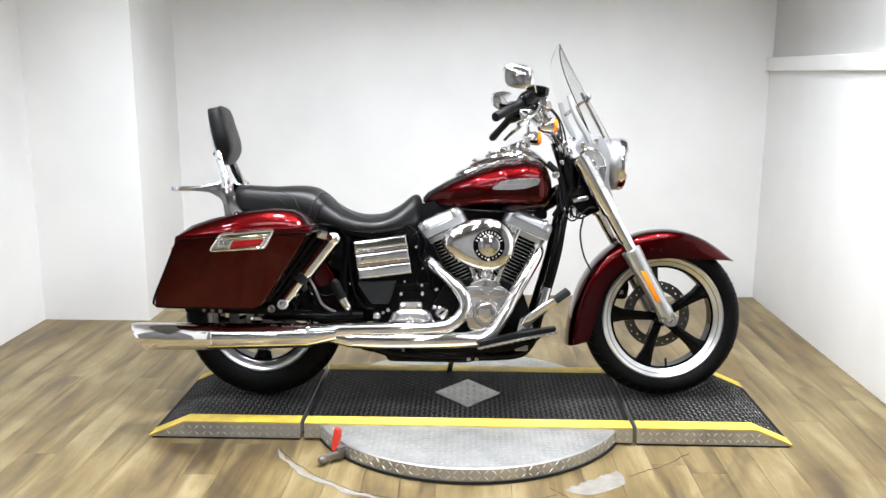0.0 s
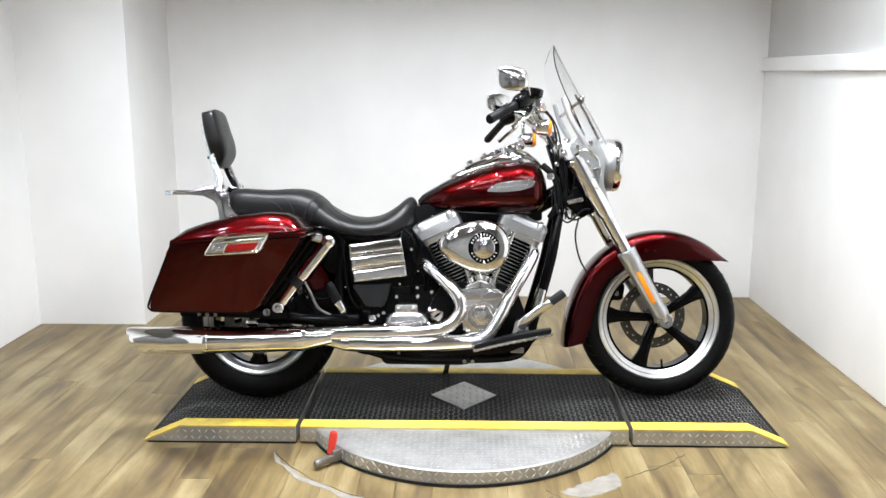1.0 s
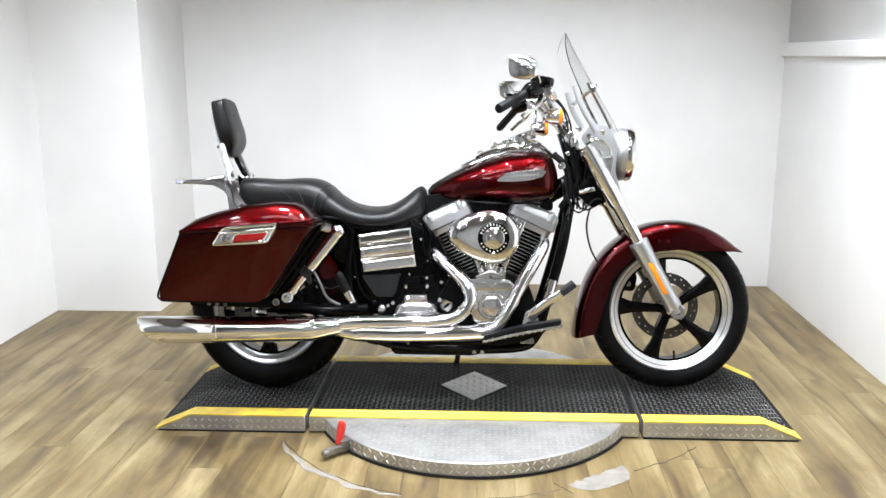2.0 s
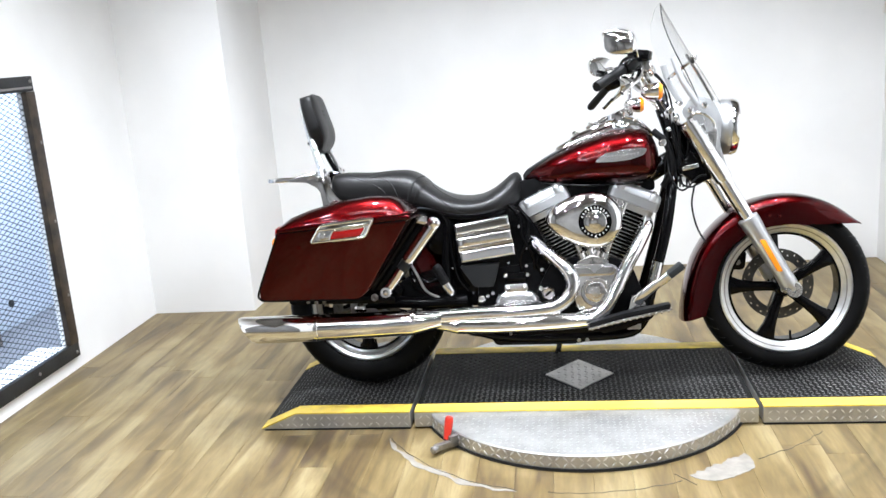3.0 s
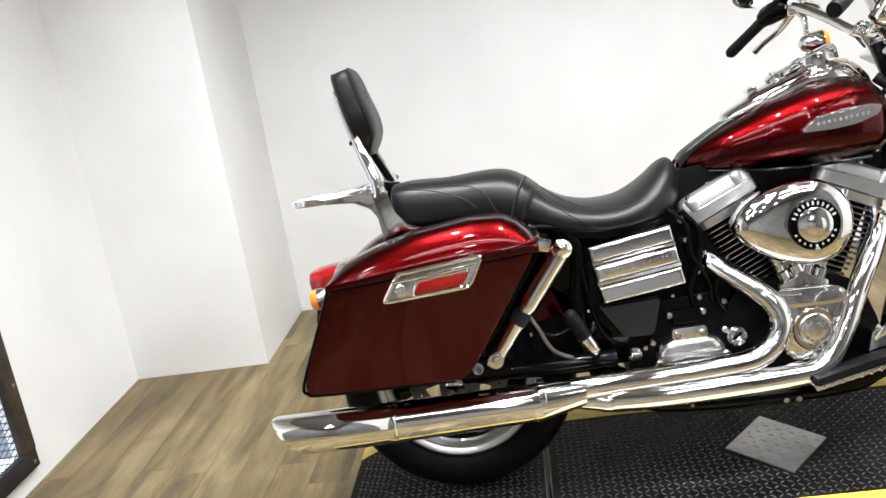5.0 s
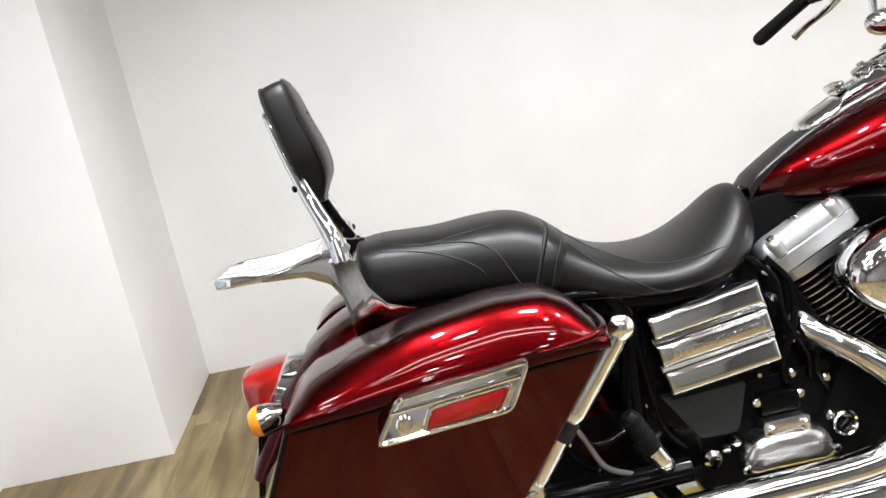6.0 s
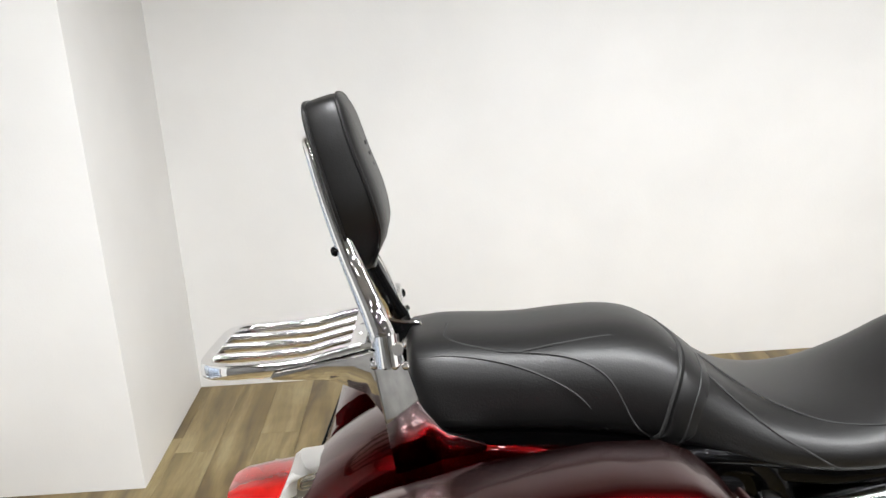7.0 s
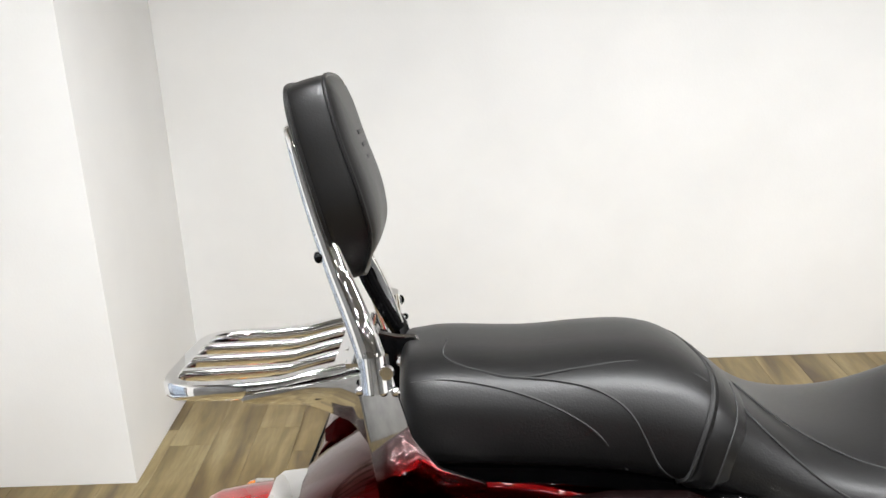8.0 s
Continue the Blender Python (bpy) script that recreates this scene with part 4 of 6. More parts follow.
for k in range(7):
    a0 = 0.31 + 0.012 * k
    part("cable", sweep([(a0 - 0.03, -0.10 + 0.03 * (k % 3), 1.04 - 0.01 * k), (a0 + 0.012, -0.11 + 0.02 * (k % 4), 0.95), (a0 + 0.02 - 0.012 * (k % 2), -0.105 + 0.03 * (k % 3), 0.86), (a0 + 0.01 + 0.02 * (k % 2), -0.09 + 0.03 * (k % 2), 0.77), (a0 + 0.03, -0.06, 0.70)], 0.003 + 0.0007 * (k % 2), 8, 5), M_CHROME if k == 2 else M_RUBBER, bar)
for q, r, l in (((0.352, -0.12, 0.965), 0.013, 0.03), ((0.372, -0.125, 0.935), 0.010, 0.02), ((0.385, -0.125, 0.985), 0.009, 0.025), ((0.345, -0.118, 0.90), 0.008, 0.02), ((0.40, -0.13, 0.90), 0.009, 0.02), ((0.325, -0.10, 0.855), 0.013, 0.02)):
    part("fitting", lathe(q, (0.15, -1, 0.1), [(0, r), (l * 0.6, r), (l * 0.65, r * 0.7), (l, r * 0.65)], 12), M_CHROME, bike)
for sd in (-1, 1):
    part("master_cylinder", sweep([(0.245, sd * 0.275, 1.118), (0.262, sd * 0.235, 1.105), (0.27, sd * 0.215, 1.095)], [0.016, 0.017, 0.012], 12, 3), M_CHROME, bar, "chrome master cylinder")
    part("bar_clamp", box((0.318, sd * 0.05, 1.022), (0.05, 0.045, 0.036), 0.008, rot=(0, 25, 0)), M_CHROME, bar)
part("brake_tee", lathe((0.412, -0.035, 0.757), (0, -1, 0), [(0, 0.017), (0.03, 0.019), (0.036, 0.014), (0.038, 0.0)], 20), M_CHROME, bike, "round chrome bolt cap at the steering head")
part("neck_bolt", lathe((0.334, -0.02, 0.862), (0, -1, 0), [(0, 0.012), (0.02, 0.013), (0.024, 0.008)], 14), M_CHROME, bike)
part("fork_stop", box((0.42, -0.10, 0.765), (0.06, 0.03, 0.018), 0.006, rot=(0, -12, 0)), M_CHROME, bike)
part("wire_loom", sweep([(0.30, -0.06, 0.90), (0.345, -0.08, 0.85), (0.36, -0.085, 0.76), (0.33, -0.06, 0.70)], 0.013, 10), M_RUBBER, bike, "bundled black wiring")

bar.location = (0.014, 0, -0.006)
ws.location = (0.010, 0, -0.008)

# tank
TX = [-0.178, -0.165, -0.12, -0.075, 0.034, 0.121, 0.209, 0.268, 0.298, 0.313, 0.318]
TT = [0.762, 0.779, 0.806, 0.831, 0.880, 0.908, 0.920, 0.912, 0.886, 0.852, 0.825]
TB = [0.752, 0.740, 0.730, 0.724, 0.716, 0.714, 0.714, 0.718, 0.733, 0.765, 0.790]
TW = [0.010, 0.035, 0.072, 0.100, 0.142, 0.162, 0.166, 0.155, 0.128, 0.09, 0.04]
xs = [p[0] for p in smooth_line([(x, 0, 0) for x in TX], 4)]
tank_rings = [oval(interp(x, TX, TW), interp(x, TX, TB), interp(x, TX, TT), 2.5, x, 44, 0.42) for x in xs]
tank = part("fuel_tank", loft(tank_rings), M_RED, bike, "candy red teardrop fuel tank", 60)
part("tank_seam", sweep([(x, -interp(x, TX, TW) * 0.80, interp(x, TX, TB) + 0.004) for x in (-0.13, 0.0, 0.12, 0.25)], 0.004, 8), M_BLACK, tank)
em = [(0.083, 0.799), (0.084, 0.806), (0.118, 0.829), (0.175, 0.839), (0.235, 0.843), (0.264, 0.838), (0.252, 0.817), (0.205, 0.803), (0.15, 0.798)]
emblem = part("tank_emblem", prism(rounded(em, 0.008), -0.178, -0.150, 0.007, 4), M_ALU, tank, "winged silver tank badge")
for k in range(10):
    x0 = 0.118 + k * 0.0125
    part("letter_bar", box((x0, -0.1785, 0.812 + (x0 - 0.118) * 0.08 + 0.002), (0.006, 0.0014, 0.007), 0.0005), M_SATIN, emblem)
for sx, sz in ((0.135, 0.831), (0.185, 0.836)):
    part("wing_rib", box((sx + 0.015, -0.1785, sz), (0.07, 0.0025, 0.003), 0.0006, rot=(0, -5, 0)), M_CHROME, emblem)
part("tank_strap", loft([[(x, y, interp(x, TX, TT) + h - abs(y) * 0.12) for y, h in ((-0.041, -0.010), (-0.040, 0.006), (-0.037, 0.009), (-0.02, 0.0085), (0, 0.008), (0.02, 0.0085), (0.037, 0.009), (0.040, 0.006), (0.041, -0.010))] for x in np.linspace(-0.178, 0.03, 14)], cap=False, around=False), M_LEATHER, tank, "black leather tank strap")
console = part("tank_console", loft([oval(w, zb, zt, 2.3, x, 32, 0.2) for x, zt, zb, w in ((-0.056, 0.858, 0.846, 0.014), (-0.048, 0.866, 0.846, 0.034), (-0.02, 0.880, 0.852, 0.044), (0.0, 0.889, 0.858, 0.047), (0.03, 0.905, 0.868, 0.05), (0.09, 0.932, 0.885, 0.057), (0.15, 0.958, 0.9, 0.066), (0.20, 0.968, 0.9, 0.07), (0.245, 0.948, 0.895, 0.06), (0.285, 0.915, 0.88, 0.035), (0.298, 0.895, 0.88, 0.012))]), M_CHROME, bike, "chrome tank console")
part("speedometer", lathe((0.188, 0, 0.945), (-0.35, 0, 1), [(0, 0.056), (0.02, 0.058), (0.034, 0.055), (0.036, 0.048), (0.030, 0.046), (0.030, 0)], 32), M_CHROME, console, "round speedometer with chrome bezel")
part("speedometer_dial", lathe((0.1772, 0, 0.9756), (-0.35, 0, 1), [(0, 0.045), (0.002, 0.045), (0.003, 0.0)], 28), M_BLACK, console)
part("console_switch", lathe((0.085, 0, 0.926), (-0.4, 0, 1), [(0, 0.022), (0.012, 0.022), (0.016, 0.016), (0.016, 0.008), (0.022, 0.007)], 20), M_CHROME, console)
part("console_hinge", sweep([(0.005, -0.05, 0.888), (0.04, -0.056, 0.905), (0.09, -0.066, 0.922), (0.15, -0.074, 0.945)], 0.006, 8, 4), M_CHROME, console)
part("console_trim", sweep([(0.20, -0.07, 0.955), (0.245, -0.062, 0.94), (0.285, -0.04, 0.908), (0.302, -0.02, 0.885)], 0.006, 8, 4), M_CHROME, console)
part("ignition_cover", box((0.115, -0.02, 0.948), (0.04, 0.05, 0.016), 0.005, rot=(0, -25, 0)), M_CHROME, console)
part("console_knob", box((0.022, -0.005, 0.910), (0.024, 0.045, 0.018), 0.005, rot=(0, -25, 0)), M_CHROME, console)

# seat
SX_ = [-0.898, -0.895, -0.889, -0.874, -0.842, -0.75, -0.68, -0.62, -0.575, -0.535, -0.47, -0.40, -0.33, -0.27, -0.225, -0.200, -0.186, -0.180]
ST_ = [0.797, 0.804, 0.810, 0.811, 0.813, 0.808, 0.812, 0.811, 0.797, 0.761, 0.720, 0.703, 0.708, 0.738, 0.774, 0.782, 0.768, 0.735]
SB_ = [0.722, 0.712, 0.705, 0.700, 0.697, 0.694, 0.688, 0.680, 0.668, 0.658, 0.642, 0.634, 0.634, 0.640, 0.652, 0.668, 0.685, 0.705]
SW_ = [0.092, 0.102, 0.110, 0.117, 0.121, 0.127, 0.134, 0.146, 0.152, 0.156, 0.164, 0.172, 0.170, 0.150, 0.115, 0.085, 0.06, 0.03]
SP_ = [2.8, 3.0, 3.2, 3.3, 3.3, 3.1, 2.9, 2.7, 2.6, 2.4, 2.2, 2.1, 2.1, 2.1, 2.1, 2.1, 2.1, 2.1]


def seat_on(x, deg, lift=0.0):
    a = radians(deg)
    w, zb, zt = interp(x, SX_, SW_), interp(x, SX_, SB_), interp(x, SX_, ST_)
    zm = zb + (zt - zb) * 0.35
    c, s = math.cos(a), math.sin(a)
    pw = interp(x, SX_, SP_) if s > 0 else 4.5
    y = (w + lift) * math.copysign(abs(c) ** (2 / pw), c)
    z = zm + ((zt - zm if s > 0 else zm - zb) + lift) * math.copysign(abs(s) ** (2 / pw), s)
    return (x, y, z)


fx = np.array(SX_)
for arr in (ST_, SB_, SW_):
    dense = np.interp(np.linspace(fx[0], fx[-1], 240), fx, arr)
    ker = np.ones(9) / 9
    sm_ = np.convolve(np.pad(dense, 4, mode="edge"), ker, "valid")
    soft = np.interp(fx, np.linspace(fx[0], fx[-1], 240), 0.5 * sm_ + 0.5 * dense)
    arr[5:] = list(soft[5:])
sp = smooth_line([(x, t, b) for x, t, b in zip(SX_, ST_, SB_)], 4)
wide = [p[1] for p in smooth_line([(x, w, 0) for x, w in zip(SX_, SW_)], 4)]
rings = [oval(w, p[2], p[1], interp(p[0], SX_, SP_), p[0], 52, 0.35, 4.5) for p, w in zip(sp, wide)]
seat = part("seat", loft(rings), M_LEATHER, bike, "black leather two-up seat", 70)
# Pan reaches out over the fender; its black stands for the gap's shade.
part("seat_base", loft([oval(w - 0.014, b - 0.022, b + 0.012, 4, x, 28) for x, b, w in zip(SX_[3:-2], SB_[3:-2], SW_[3:-2])]), M_BLACK, seat, "black seat pan, widened to stand for the shade under the seat")


def band_x(deg, off=0.0):
    return -0.556 - 0.054 * min(1.0, abs(deg - 90) / 110) ** 1.5 + off


band_rings = []
for off, g in ((0.0, 0.0), (0.003, 0.004), (0.007, 0.0045), (0.028, 0.003), (0.034, -0.001)):
    band_rings.append([seat_on(band_x(a, off), a, g) for a in range(-50, 231, 5)])
part("seat_band", loft(band_rings, cap=False, around=False), M_LEATHER, seat, "stitched leather cross band")
for pts, r in (([seat_on(band_x(a, -0.002), a, 0.001) for a in (30, 50, 70, 90, 110, 130, 150, 170, 190, 210, 228)], 0.0026),
               ([seat_on(x, a) for x, a in zip((-0.885, -0.85, -0.80, -0.75, -0.70, -0.665), (143, 140, 146, 158, 176, 205))], 0.0013),
               ([seat_on(x, a) for x, a in zip((-0.775, -0.73, -0.69, -0.66, -0.635, -0.615), (136, 140, 150, 166, 188, 212))], 0.0013),
               ([seat_on(x, a) for x, a in zip((-0.845, -0.850, -0.84, -0.81, -0.77, -0.71, -0.65, -0.60, -0.575), (92, 108, 120, 130, 136, 128, 122, 124, 128))], 0.0013),
               ([seat_on(x, a) for x, a in zip((-0.545, -0.515, -0.475, -0.44, -0.405, -0.37), (125, 142, 160, 176, 190, 204))], 0.0013),
               ([seat_on(x, a) for x, a in zip((-0.526, -0.49, -0.45, -0.40, -0.34, -0.28, -0.24), (100, 116, 128, 138, 148, 160, 176))], 0.0012),
               ([seat_on(band_x(a, 0.022), a, 0.0035) for a in (110, 130, 150, 170, 190, 215)], 0.0011)):
    part("seam", sweep(pts, r, 6, 6), M_STITCH, seat, "dark stitched seam")

# backrest and luggage rack
PB, PT_ = Vector((-0.960, 0, 0.918)), Vector((-1.002, 0, 1.094))
up = (PT_ - PB).normalized()
fw = Vector((up.z, 0, -up.x))
mid = (PB + PT_) / 2
hh = (PT_ - PB).length / 2 + 0.008


PAD = [(w, u * hh) for w, u in ((-0.066, -1.20), (0.066, -1.20), (0.113, -0.52), (0.106, 0.66), (0.084, 0.98), (-0.084, 0.98), (-0.106, 0.66), (-0.113, -0.52))]
for _ in range(4):
    PAD = [tuple(a * f + b * (1 - f) for a, b in zip(PAD[k - 1], PAD[k])) for k in range(len(PAD)) for f in (0.8, 0.2)]


def pad_ring(v, s):
    """One outline of the pad, v forward of its back; the lower end thins towards the back."""
    out = []
    for w, u in PAD:
        h = u * s / hh
        f = min(1.0, max(0.0, (-h - 0.62) / 0.5))
        full = 1 + 0.10 * math.exp(-((h + 0.35) / 0.5) ** 2) - 0.5 * f * f
        out.append(tuple(mid + up * (u * s) + fw * (v * full) + Vector((0, w * s, 0))))
    return out


backrest = part("backrest", loft([pad_ring(0.0, 0.90), pad_ring(0.002, 0.965), pad_ring(0.006, 0.995), pad_ring(0.014, 1.010), pad_ring(0.026, 1.015), pad_ring(0.038, 1.012), pad_ring(0.0445, 1.0), pad_ring(0.048, 0.98), pad_ring(0.052, 0.90), pad_ring(0.055, 0.76), pad_ring(0.0568, 0.45), pad_ring(0.0572, 0.15)]), M_LEATHER, bike, "black padded passenger backrest", 65)
for v, s in ((0.006, 1.0), (0.0462, 0.997)):
    q = pad_ring(v, s)
    part("piping", sweep([*q, q[0]], 0.0026, 6, 1), M_LEATHER, backrest, "leather piping")
for k in range(5):
    part("letter_bar", box(tuple(mid + up * (0.03 - 0.014 * k) + fw * (0.0585 + 0.0006 * k)), (0.002, 0.05 - 0.004 * k, 0.005), 0.0008, rot=(0, -13.4, 0)), M_GREYPL, backrest)
bar_pts = [(-0.914, -0.126, 0.795), (-0.930, -0.117, 0.85), (-0.954, -0.101, 0.914), (-0.9765, -0.092, 0.985), (-0.9915, -0.086, 1.046), (-0.996, -0.066, 1.060), (-0.997, 0, 1.064)]
bar_pts += [(x, -y, z) for x, y, z in bar_pts[-2::-1]]
sissy = part("sissy_bar", sweep(bar_pts, [0.0150, 0.0145, 0.0125, 0.0095, 0.0080, 0.007, 0.007, 0.007, 0.0080, 0.0095, 0.0125, 0.0145, 0.0150], 16, 6, 0.42), M_CHROME, bike, "chrome backrest bar")
for z0, x0 in ((0.930, -0.957),):
    for sd in (-1, 1):
        part("pad_bolt", lathe((x0 - 0.006, sd * 0.096, z0), (-1, 0, -0.2), [(0, 0.006), (0.012, 0.006), (0.014, 0.004)], 10), M_BLACK, sissy)
for sd in (-1, 1):
    pl = prism(rounded([(-0.936, 0.808), (-0.898, 0.803), (-0.884, 0.752), (-0.858, 0.718), (-0.810, 0.700), (-0.812, 0.692), (-0.862, 0.686), (-0.918, 0.672)], 0.006), -0.004, 0.004, 0.0015)
    bmesh.ops.translate(pl, verts=pl.verts, vec=(0, sd * 0.146, 0))
    part("side_plate", pl, M_CHROME, sissy, "flared chrome mounting plate")
    part("dock_collar", sweep([(-0.917, sd * 0.146, 0.800), (-0.920, sd * 0.14, 0.835)], 0.016, 12, 1), M_CHROME, sissy)
    part("dock_screw", lathe((-0.906, sd * 0.152, 0.822), (0, sd, 0), [(0, 0.008), (0.005, 0.007)], 10), M_CHROME, sissy)
bracket = part("latch_bracket", prism(rounded([(-0.925, 0.820), (-0.880, 0.813), (-0.864, 0.778), (-0.866, 0.738), (-0.914, 0.738)], 0.005), -0.003, 0.003, 0.001), M_BLACK, sissy, "black docking bracket")
part("bracket_lip", sweep([(-0.923, -0.001, 0.821), (-0.902, -0.001, 0.8155), (-0.881, -0.001, 0.8145), (-0.864, -0.001, 0.779)], 0.0026, 8, 1), M_CHROME, bracket, "bright turned lip")
for xx, zz in ((-0.897, 0.788), (-0.885, 0.763)):
    part("latch_bolt", lathe((xx, -0.003, zz), (0, -1, 0), [(0, 0.0085), (0.002, 0.0085), (0.002, 0.006), (0.006, 0.006), (0.0075, 0.004), (0.0075, 0.0)], 16), M_CHROME, bracket)
for sd in (-1, 1):
    for q in range(4):
        part("dock_bead", lathe((-0.934 + 0.012 * q, sd * 0.1505, 0.8035 - 0.001 * q), (0, sd, 0), [(-0.003, 0.0045), (0.001, 0.0045), (0.003, 0.0025), (0.0032, 0.0)], 10), M_CHROME, sissy)
part("brace", sweep([(-0.955, 0.03, 0.935), (-0.933, 0.03, 0.875), (-0.902, 0.03, 0.815)], 0.009, 10, 3, 0.5), M_BLACK, sissy, "gloss black brace behind the bar")
RZ0 = 0.798


def flat_bar(pts, w, h, side):
    """A bar with flat faces along pts: w wide along side(k), h high."""
    rings = []
    for k, p in enumerate(pts):
        d, p = Vector(side(k)), Vector(p)
        rings.append([tuple(p + d * (w / 2 * u) + Vector((0, 0, h / 2 * v))) for u, v in ((-1, -0.75), (-0.8, -1), (0.8, -1), (1, -0.75), (1, 0.75), (0.8, 1), (-0.8, 1), (-1, 0.75))])
    return loft(rings)


half = [(-0.950, -0.100, RZ0 + 0.016), (-0.985, -0.102, RZ0 + 0.010), (-1.02, -0.103, RZ0 + 0.002), (-1.06, -0.103, RZ0), (-1.105, -0.102, RZ0), (-1.125, -0.096, RZ0), (-1.136, -0.084, RZ0), (-1.140, -0.066, RZ0), (-1.141, -0.03, RZ0)]
loop = half + [(x, -y, z) for x, y, z in half[::-1]]
loop = [(x, y - 0.010, z) for x, y, z in loop]


def loop_side(k):
    a, b = Vector(loop[max(0, k - 1)]), Vector(loop[min(len(loop) - 1, k + 1)])
    t = (b - a).normalized()
    return Vector((-t.y, t.x, 0)).normalized()


rack = part("luggage_rack", flat_bar(loop, 0.016, 0.017, loop_side), M_CHROME, bike, "chrome slatted luggage rack")
for yy in (-0.061, -0.012, 0.037):
    part("slat", flat_bar([(-0.952, yy, RZ0 + 0.018), (-0.985, yy, RZ0 + 0.011), (-1.02, yy, RZ0 + 0.003), (-1.06, yy, RZ0 + 0.002), (-1.136, yy, RZ0 + 0.002)], 0.011, 0.012, lambda k: (0, 1, 0)), M_CHROME, rack)
part("cross_bar", flat_bar([(-0.948, -0.116, RZ0 + 0.017), (-0.948, 0.096, RZ0 + 0.017)], 0.030, 0.012, lambda k: (1, 0, 0)), M_CHROME, rack)
for sd in (-1, 1):
    ar = prism(rounded([(-0.928, 0.815), (-0.97, 0.808), (-1.055, 0.797), (-1.055, 0.790), (-0.985, 0.785), (-0.945, 0.765), (-0.920, 0.725), (-0.915, 0.72)], 0.006), -0.004, 0.004, 0.0015)
    bmesh.ops.translate(ar, verts=ar.verts, vec=(0, sd * 0.128, 0))
    part("rack_arm", ar, M_CHROME, rack, "curved chrome rack arm")

# saddlebags
BAG = [(-1.130, 0.396), (-0.752, 0.388), (-0.560, 0.668), (-1.022, 0.643)]
bb = prism(rounded(BAG, 0.040, 6), -0.412, -0.205, 0.014, 3)
for v in bb.verts:
    if v.co.y < -0.3:
        v.co.y += max(0.0, 0.655 - v.co.z) * 0.22
bag = part("saddlebag", bb, M_RED, bike, "candy red hard saddlebag", 50)
LX = [-1.024, -1.01, -0.985, -0.92, -0.82, -0.70, -0.63, -0.598, -0.575, -0.558]
LZ = [0.648, 0.664, 0.682, 0.704, 0.728, 0.741, 0.737, 0.722, 0.700, 0.676]
lid_rings = []
for x in [p[0] for p in smooth_line([(x, 0, 0) for x in LX], 3)]:
    zt = interp(x, LX, LZ)
    zs_ = 0.646 + (x + 1.022) * 0.055
    h = max(zt - zs_, 0.002)
    sec = [(-0.4125, -0.014), (-0.4165, -0.010 + 0.04 * h), (-0.414, 0.16 * h), (-0.404, 0.40 * h), (-0.389, 0.65 * h), (-0.374, 0.83 * h), (-0.363, 0.925 * h), (-0.354, 0.968 * h), (-0.341, 0.992 * h), (-0.305, h), (-0.255, 0.985 * h), (-0.225, 0.94 * h), (-0.209, 0.82 * h), (-0.203, -0.014)]
    lid_rings.append([(x, y, zs_ + dz) for y, dz in sec])
lid = part("bag_lid", loft(lid_rings), M_RED, bag, "ridged candy red lid", 60)
part("lid_seam", sweep([(x, -0.4135, 0.6315 + (x + 1.022) * 0.055) for x in (-1.015, -0.90, -0.78, -0.66, -0.575)], 0.0016, 6, 2), M_BLACK, lid, "thin dark seam under the lid")
part("lid_lip", sweep([(-0.66, -0.4155, 0.672), (-0.60, -0.4155, 0.676), (-0.572, -0.409, 0.680), (-0.560, -0.39, 0.683), (-0.556, -0.34, 0.684), (-0.556, -0.26, 0.684)], [0.002, 0.0055, 0.006, 0.006, 0.006, 0.005], 10, 4), M_RED, lid, "rounded red lip at the lid's corner")
part("bag_latch", prism(rounded([(-0.904, 0.594), (-0.864, 0.655), (-0.676, 0.672), (-0.712, 0.606)], 0.008), -0.432, -0.395, 0.004), M_CHROME, bag, "chrome latch plate")
bmr = prism(rounded([(-0.832, 0.606), (-0.819, 0.631), (-0.711, 0.640), (-0.730, 0.614)], 0.006), -0.4365, -0.43, 0.0015)
part("latch_reflector", bmr, M_REDLENS, bag, "red reflector in the latch")
for name, quadr, rad, yy in (("reflector_rim", [(-0.837, 0.602), (-0.822, 0.635), (-0.705, 0.6445), (-0.727, 0.610)], 0.0030, -0.4335), ("latch_border", [(-0.901, 0.597), (-0.863, 0.653), (-0.679, 0.669), (-0.713, 0.608)], 0.0044, -0.4315)):
    rr_ = rounded(quadr, 0.012, 5)
    part(name, sweep([(x, yy, z) for x, z in [*rr_, rr_[0], rr_[1]]], rad, 8, 1), M_CHROME, bag, "raised chrome border")
part("latch_lock", lathe((-0.860, -0.431, 0.619), (0, -1, 0), [(0, 0.0125), (0.005, 0.0125), (0.0065, 0.010), (0.004, 0.0085), (0.004, 0.006), (0.006, 0.005), (0.006, 0)], 20), M_CHROME, bag)
part("latch_hinge", sweep([(-0.876, -0.4335, 0.6375), (-0.78, -0.4345, 0.6445), (-0.693, -0.4335, 0.6515)], 0.0036, 8, 2), M_CHROME, bag, "chrome ridge across the latch")
for q in ((-0.862, 0.648), (-0.690, 0.663)):
    part("latch_screw", lathe((q[0], -0.431, q[1]), (0, -1, 0), [(0, 0.005), (0.003, 0.004)], 10), M_STEEL, bag)
part("edge_guard", sweep([(-1.022, -0.405, 0.636), (-1.072, -0.382, 0.53), (-1.122, -0.358, 0.424), (-1.118, -0.352, 0.401), (-1.09, -0.351, 0.394), (-0.93, -0.351, 0.391), (-0.78, -0.351, 0.388)], 0.004, 8, 3), M_BLACK, bag, "black edge moulding")
